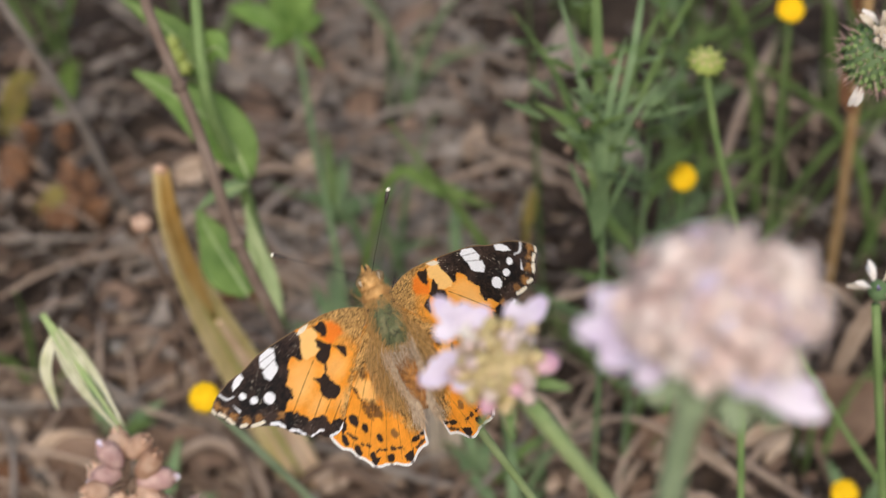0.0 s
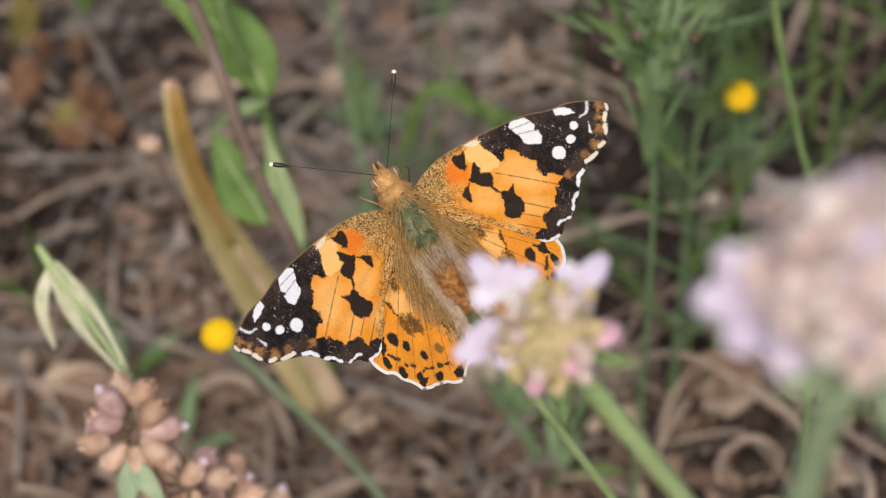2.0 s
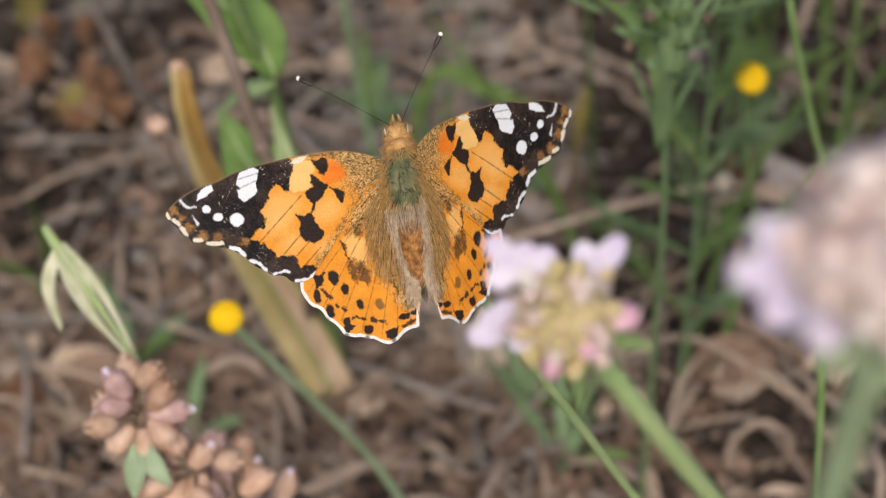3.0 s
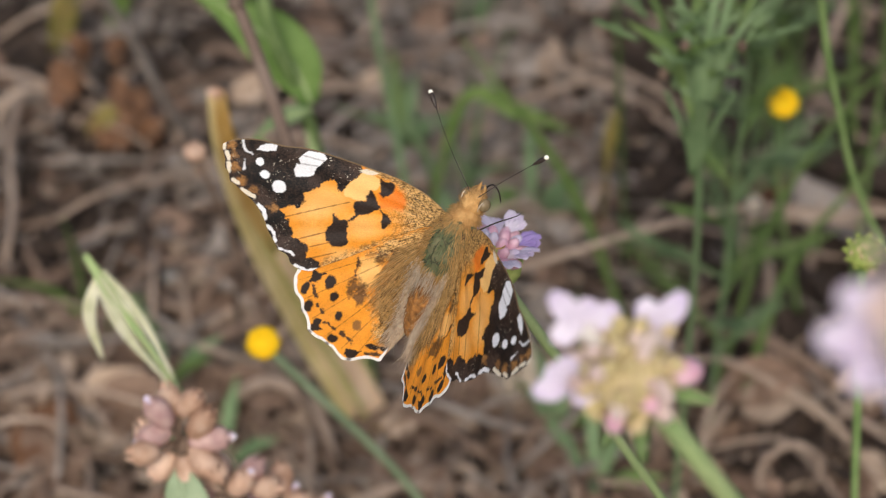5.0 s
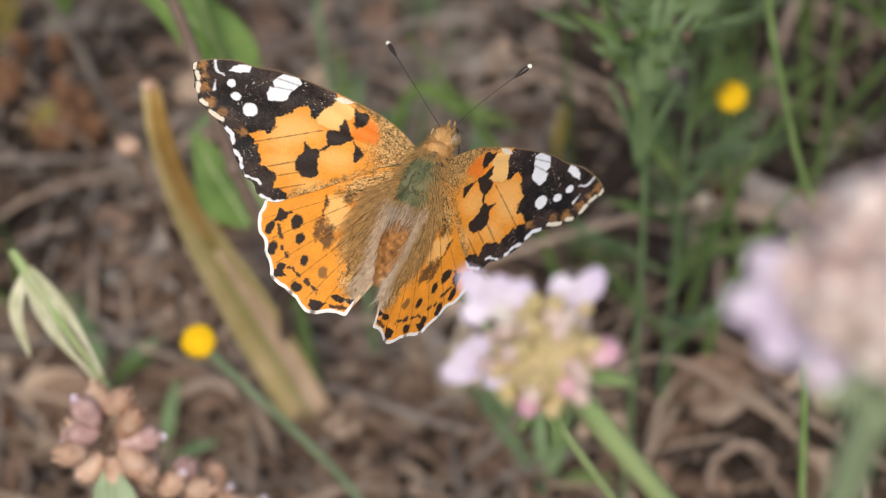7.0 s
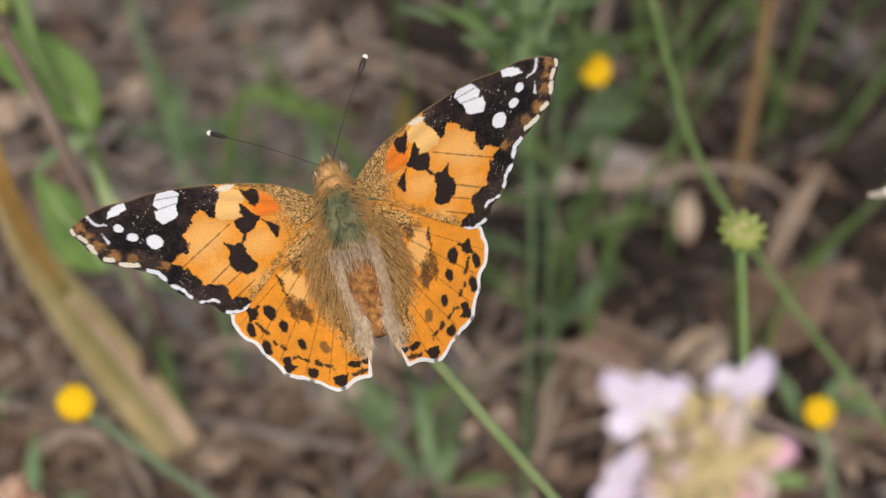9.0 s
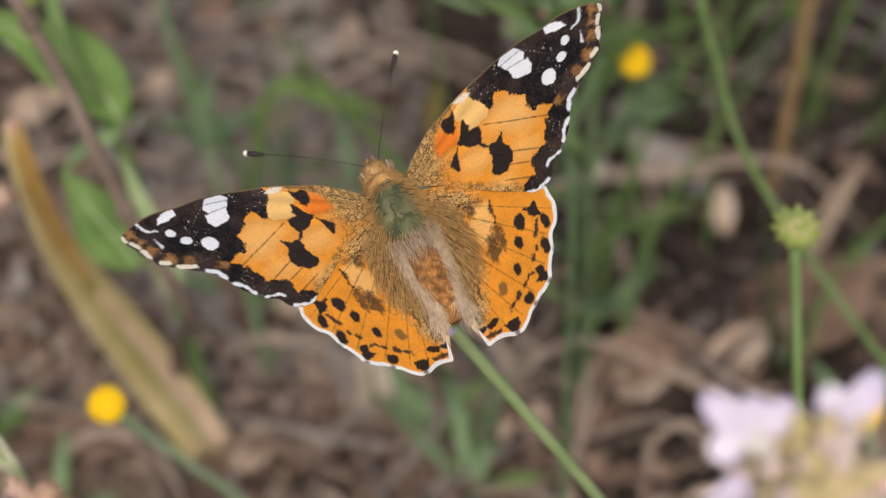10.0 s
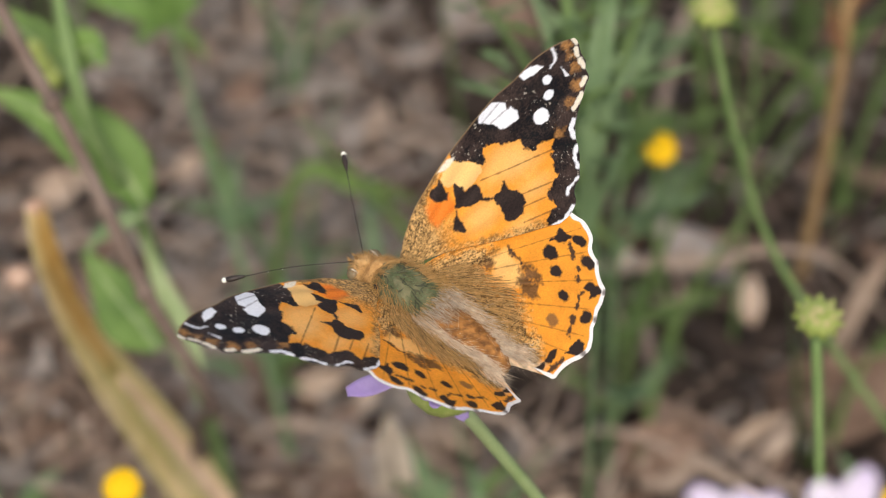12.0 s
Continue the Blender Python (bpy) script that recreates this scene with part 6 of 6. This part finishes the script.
def litter():
    rng = np.random.RandomState(31)
    protos = []
    for i in range(5):
        protos.append(single("dead_leaf", bent_leaf(50 + i, 0.020 + 0.004 * i, 0.0045 + 0.001 * i), (DEAD_LEAF, RUST_LEAF, DEAD_LEAF, GREY_LITTER, DEAD_LEAF)[i], (0, 0, 0), "curled dry brown leaf lying on the ground", "leaf", "fallen leaves"))
    for i in range(5):
        protos.append(single("twig", bent_twig(70 + i, 0.05 + 0.012 * i, 0.0008 + 0.0002 * i), TWIG if i % 2 else STRAW, (0, 0, 0), "thin dry twig lying on the ground", "twig", "fallen twigs"))
    k = 0
    for i in range(110):
        x, y = rng.uniform(-0.20, 0.20), rng.uniform(0.26, 0.78)
        src = protos[i % len(protos)]
        m = pose(x, y, ground_height(x, y) + 0.003 + rng.uniform(0, 0.004), rng.normal(0, 12), rng.normal(0, 12), rng.uniform(0, 360))
        if k < len(protos):
            src = protos[k]
            src.matrix_basis = m
            k += 1
        else:
            copy_thing(src, m)
    heaps = {"grey": [], "leaf": [], "dark": [], "twig": [], "straw": [], "grit": [], "pale": []}
    for i in range(12000):
        x, y = rng.normal(0, 0.15), 0.28 + rng.gamma(2.2, 0.11)
        patch = 0.5 * noise.noise(Vector((x * 28, y * 28, 3.0))) + noise.noise(Vector((x * 75, y * 75, 7.0)))
        g = ground_height(x, y)
        m = pose(x, y, g + rng.uniform(0, 0.006), rng.normal(0, 18), rng.normal(0, 18), rng.uniform(0, 360))
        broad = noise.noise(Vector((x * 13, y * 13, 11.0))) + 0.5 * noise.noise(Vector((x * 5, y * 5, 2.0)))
        # Patches of dark pieces imitate shaded gaps; some regions get more of them.
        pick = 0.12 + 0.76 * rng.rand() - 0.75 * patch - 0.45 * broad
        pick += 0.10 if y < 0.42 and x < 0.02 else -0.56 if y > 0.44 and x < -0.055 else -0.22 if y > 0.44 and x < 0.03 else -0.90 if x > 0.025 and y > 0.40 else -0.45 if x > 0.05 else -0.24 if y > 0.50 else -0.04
        fine = 1.0 if y < 0.43 else max(0.5, 1.0 - 5 * (y - 0.43))
        if y < 0.6 and rng.rand() < (0.30 if y < 0.42 and abs(x + 0.01) < 0.05 else 0.15 if y < 0.43 else 0.05) * (1 - 1.6 * broad) * (1 - 1.6 * patch) * (0.25 if x > 0.025 and y > 0.40 else 1.0):
            heaps["pale"].append(placed(bent_leaf(300 + i, fine * rng.uniform(0.004, 0.015), fine * rng.uniform(0.0012, 0.0036)), m))
        elif rng.rand() < (0.46 if y > 0.41 and -0.06 < x < 0.015 else 0.20 if y > 0.41 and x < 0.03 else 0.07) * (1 - 2.2 * patch):
            flat = rng.rand() < 0.45
            heaps["grey"].append(placed(bent_leaf(300 + i, rng.uniform(0.006, 0.018), rng.uniform(0.0014, 0.0040)) if flat else bent_twig(2000 + i, rng.uniform(0.01, 0.045), rng.uniform(0.0004, 0.0010)), m))
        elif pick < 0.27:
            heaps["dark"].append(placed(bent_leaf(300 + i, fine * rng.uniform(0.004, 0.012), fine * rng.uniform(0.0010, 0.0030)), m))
        elif pick < 0.68:
            heaps["leaf"].append(placed(bent_leaf(300 + i, fine * rng.uniform(0.005, 0.018), fine * rng.uniform(0.0014, 0.0044)), m))
        elif pick < 0.91:
            heaps["twig"].append(placed(bent_twig(2000 + i, rng.uniform(0.006, 0.034), rng.uniform(0.0003, 0.0010)), m))
        elif pick < 0.997:
            heaps["straw"].append(placed(bent_twig(5000 + i, rng.uniform(0.02, 0.08), rng.uniform(0.0004, 0.0009)), m))
        else:
            heaps["grit"].append(placed(blob((0, 0, 0), np.array((1, 0.8, 0.6)) * rng.uniform(0.0008, 0.0028), None, 0.3, i, 5, 7), m))
    for i in range(420):
        x, y = rng.uniform(-0.14, 0.14), rng.uniform(0.31, 0.60)
        l, a, lift = rng.uniform(0.02, 0.075), rng.normal(0.0, 0.7) + (0 if i % 3 else 1.57), rng.uniform(0.001, 0.014)
        d, n = np.array((math.cos(a), math.sin(a), 0)), np.array((-math.sin(a), math.cos(a), 0)) * rng.normal(0, 0.16)
        o = np.array((x, y, ground_height(x, y) + 0.003))
        r = rng.uniform(0.00035, 0.0011)
        arc = [o - d * l / 2, o - d * l * 0.2 + n * l + (0, 0, lift), o + d * l * 0.2 + n * l * rng.uniform(0.2, 1.4) + (0, 0, lift * rng.uniform(0.3, 1)), o + d * l / 2]
        # Most stalks in two darker regions join the dark heap.
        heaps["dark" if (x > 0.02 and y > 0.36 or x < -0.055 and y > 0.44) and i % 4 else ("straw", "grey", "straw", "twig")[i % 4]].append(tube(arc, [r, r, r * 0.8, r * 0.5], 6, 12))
    for key, name, mat, label in (("grey", "weathered_litter", GREY_LITTER, "weathered grey straw and leaf scraps"), ("leaf", "leaf_litter", DEAD_LEAF, "layer of crumbled dry brown leaves"), ("dark", "rotting_leaf_litter", DARK_LEAF, "dark dry leaves and stalks standing in for shade in the litter"), ("twig", "twig_litter", TWIG, "tangle of fine dry twigs"), ("straw", "straw_litter", STRAW, "scattered pale dry straw"), ("pale", "bleached_leaf_litter", TAN_LEAF, "scattered tan flakes of dry leaf"), ("grit", "grit", PEBBLE, "pale grit and small stones")):
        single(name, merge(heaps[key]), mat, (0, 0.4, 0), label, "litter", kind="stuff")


litter()


# ---- what moves ----
FLIGHT = [
    # seconds, body, lift of the left and right wings, sweep of the left and right forewings and hindwings, in degrees
    (0, pose(-0.00480, 0.22927, 0.18003, 46.5, -19.5, 14.7), 34.2, 42.7, -4.9, -1.0, 1.3, 0.2),
    (0.2, pose(-0.00418, 0.23299, 0.18226, 63.3, -9.8, 14.7), 43.1, 61.5, -4.6, -3.6, 1.2, 0.2),
    (0.3, pose(-0.00359, 0.23381, 0.18364, 43.2, -20.7, 21.3), 38.2, 46.0, -4.1, -4.6, 0.5, 0.2),
    (0.4, pose(-0.00591, 0.23110, 0.18074, 53.8, -8.7, 8.9), 59.3, 66.5, -2.4, -7.3, 0.3, 0.2),
    (0.5, pose(-0.00711, 0.23079, 0.18005, 45.9, -16.7, 17.9), 34.8, 53.1, -4.4, -5.7, 0.2, 0.2),
    (1, pose(-0.00554, 0.23256, 0.18531, 46.5, -18.2, 24.7), 30.9, 39.6, -3.1, -4.2, 1.2, 0.4),
    (1.5, pose(-0.00511, 0.23063, 0.18563, 46.4, -21.8, 26.3), 31.1, 36.8, -3.1, -2.9, 2.0, 0.6),
    (2, pose(-0.00498, 0.23030, 0.18563, 44.9, -20.4, 26.5), 31.6, 35.8, -3.8, -2.1, 2.1, 1.0),
    (2.5, pose(-0.00867, 0.23434, 0.18516, 22.1, -22.2, 14.2), 32.5, 39.7, -4.7, -5.4, 0.6, 1.5),
    (3, pose(-0.00835, 0.23381, 0.18571, 37.8, -12.9, 2.1), 30.9, 42.3, -5.4, -2.9, -2.0, 2.3),
    (3.2, pose(-0.00911, 0.23344, 0.18606, 29.9, -14.1, -12.1), 30.5, 42.1, -3.5, -3.3, -2.5, 2.3),
    (4.8, pose(-0.01043, 0.22962, 0.18622, 53.1, 8.0, -33.8), 39.9, 38.7, -1.3, 0.2, 0.5, 4.0),
    (5, pose(-0.00935, 0.22833, 0.18607, 58.4, 6.5, -42.7), 35.9, 36.5, -2.1, 0.4, 0.9, 4.5),
    (5.5, pose(-0.00812, 0.22868, 0.18665, 50.7, 10.7, -49.5), 35.5, 29.1, -2.7, -0.1, 0.0, 3.8),
    (6, pose(-0.00667, 0.23160, 0.18796, 43.3, 7.8, -38.0), 36.8, 33.0, -1.3, 1.6, 0.8, 1.7),
    (6.5, pose(-0.00654, 0.23135, 0.18879, 35.6, 2.0, -38.7), 30.8, 29.8, -1.5, -0.1, 0.7, 0.6),
    (7, pose(-0.00456, 0.23013, 0.19176, 31.6, -2.2, -28.4), 33.0, 30.4, 1.0, 0.2, 2.1, -0.4),
    (7.5, pose(-0.00221, 0.22945, 0.19262, 21.4, -2.4, -27.1), 33.8, 30.9, 0.9, 1.1, 1.9, -0.6),
    (7.7, pose(-0.00437, 0.22871, 0.19166, 25.3, -5.8, -27.5), 33.5, 31.7, 0.5, 1.2, 2.3, -0.4),
    (9.3, pose(-0.00290, 0.22897, 0.19414, 19.2, -18.7, 4.9), 40.9, 29.9, -1.8, -0.1, 2.5, 0.9),
    (9.5, pose(-0.00229, 0.22886, 0.19449, 18.1, -21.0, 4.6), 41.8, 28.5, -1.2, -0.9, 3.4, 0.3),
    (10, pose(-0.00234, 0.22823, 0.19523, 11.9, -19.0, 11.3), 39.9, 31.3, -1.4, -0.6, 2.6, 0.2),
    (10.5, pose(-0.00191, 0.22927, 0.19438, 8.2, -16.1, 14.7), 39.7, 31.5, -0.8, -1.8, 3.1, 0.1),
    (11, pose(-0.00183, 0.23056, 0.19423, -2.3, -15.6, 27.1), 42.0, 30.7, -1.5, -3.4, 2.5, -1.1),
    (11.5, pose(-0.00177, 0.23016, 0.19490, -2.2, -15.9, 32.3), 39.7, 31.8, 0.3, -2.5, 3.4, -0.2),
    (12, pose(-0.00180, 0.22872, 0.19613, 4.4, -14.3, 36.5), 39.8, 30.5, 1.0, -1.7, 4.8, 0.6),
]


# seconds and the place of the flower's head, as its stem sways under the butterfly
SWAY = [
    (0, (-0.0032, 0.2377, 0.1765)),
    (3, (-0.0032, 0.2383, 0.1766)),
    (5, (-0.0036, 0.2391, 0.1797)),
    (6.5, (-0.0029, 0.2424, 0.1783)),
    (7.7, (-0.0017, 0.2423, 0.1790)),
    (9.3, (-0.0007, 0.2309, 0.1874)),
    (12, (-0.0006, 0.2308, 0.1875)),
]


# the big bloom close by nods sideways
NOD = [
    (0, (0.0228, 0.1235, 0.2707)),
    (1, (0.0241, 0.1236, 0.2708)),
    (2, (0.0253, 0.1234, 0.2706)),
    (3, (0.0262, 0.1237, 0.2709)),
    (5, (0.0274, 0.1235, 0.2707)),
    (5.5, (0.0276, 0.1236, 0.2709)),
    (6.5, (0.0258, 0.1240, 0.2714)),
    (7, (0.0268, 0.1238, 0.2711)),
    (7.5, (0.0293, 0.1230, 0.2701)),
    (10, (0.0381, 0.1206, 0.2670)),
    (12, (0.0377, 0.1207, 0.2672)),
]
# and so does the half-open one beside it
NOD_SMALL = [
    (0, (0.0071, 0.1589, 0.2360)),
    (1, (0.0077, 0.1589, 0.2360)),
    (2, (0.0073, 0.1583, 0.2353)),
    (3, (0.0075, 0.1583, 0.2353)),
    (5, (0.0082, 0.1578, 0.2347)),
    (5.5, (0.0083, 0.1580, 0.2349)),
    (6.5, (0.0068, 0.1584, 0.2354)),
    (7, (0.0075, 0.1581, 0.2351)),
    (7.5, (0.0093, 0.1574, 0.2341)),
    (9.5, (0.0140, 0.1530, 0.2375)),
    (10, (0.0142, 0.1530, 0.2373)),
    (10.5, (0.0140, 0.1527, 0.2366)),
    (11, (0.0144, 0.1515, 0.2351)),
    (11.5, (0.0140, 0.1523, 0.2362)),
    (12, (0.0132, 0.1528, 0.2370)),
]


def swayed(flower, top, place):
    """The pose of a flower, turned about its foot so that its head comes to the place."""
    foot = flower.location.copy()
    rest, now = Vector(top) - foot, Vector(place) - foot
    turn = rest.rotation_difference(now).to_matrix().to_4x4()
    return Matrix.Translation(Vector(place) - (turn @ rest)) @ turn


def motions():
    walk(PERCH, [(t, m) for t, m in [(t, swayed(PERCH, PERCH_TOP, p)) for t, p in SWAY]])
    walk(BLOOM, [(t, m) for t, m in [(t, swayed(BLOOM, BLOOM_TOP, p)) for t, p in NOD]])
    walk(NEAR_BLOOM, [(t, m) for t, m in [(t, swayed(NEAR_BLOOM, NEAR_BLOOM_TOP, p)) for t, p in NOD_SMALL]])
    walk(BUTTERFLY, [row[:2] for row in FLIGHT])
    for w, side, fore in WINGS:
        k = side > 0
        walk(w, [(row[0], pose(0, 0, 0, 0, -side * row[2 + k], 0) @ pose(0, 0, 0, 0, 0, side * row[(4 if fore else 6) + k])) for row in FLIGHT])


motions()
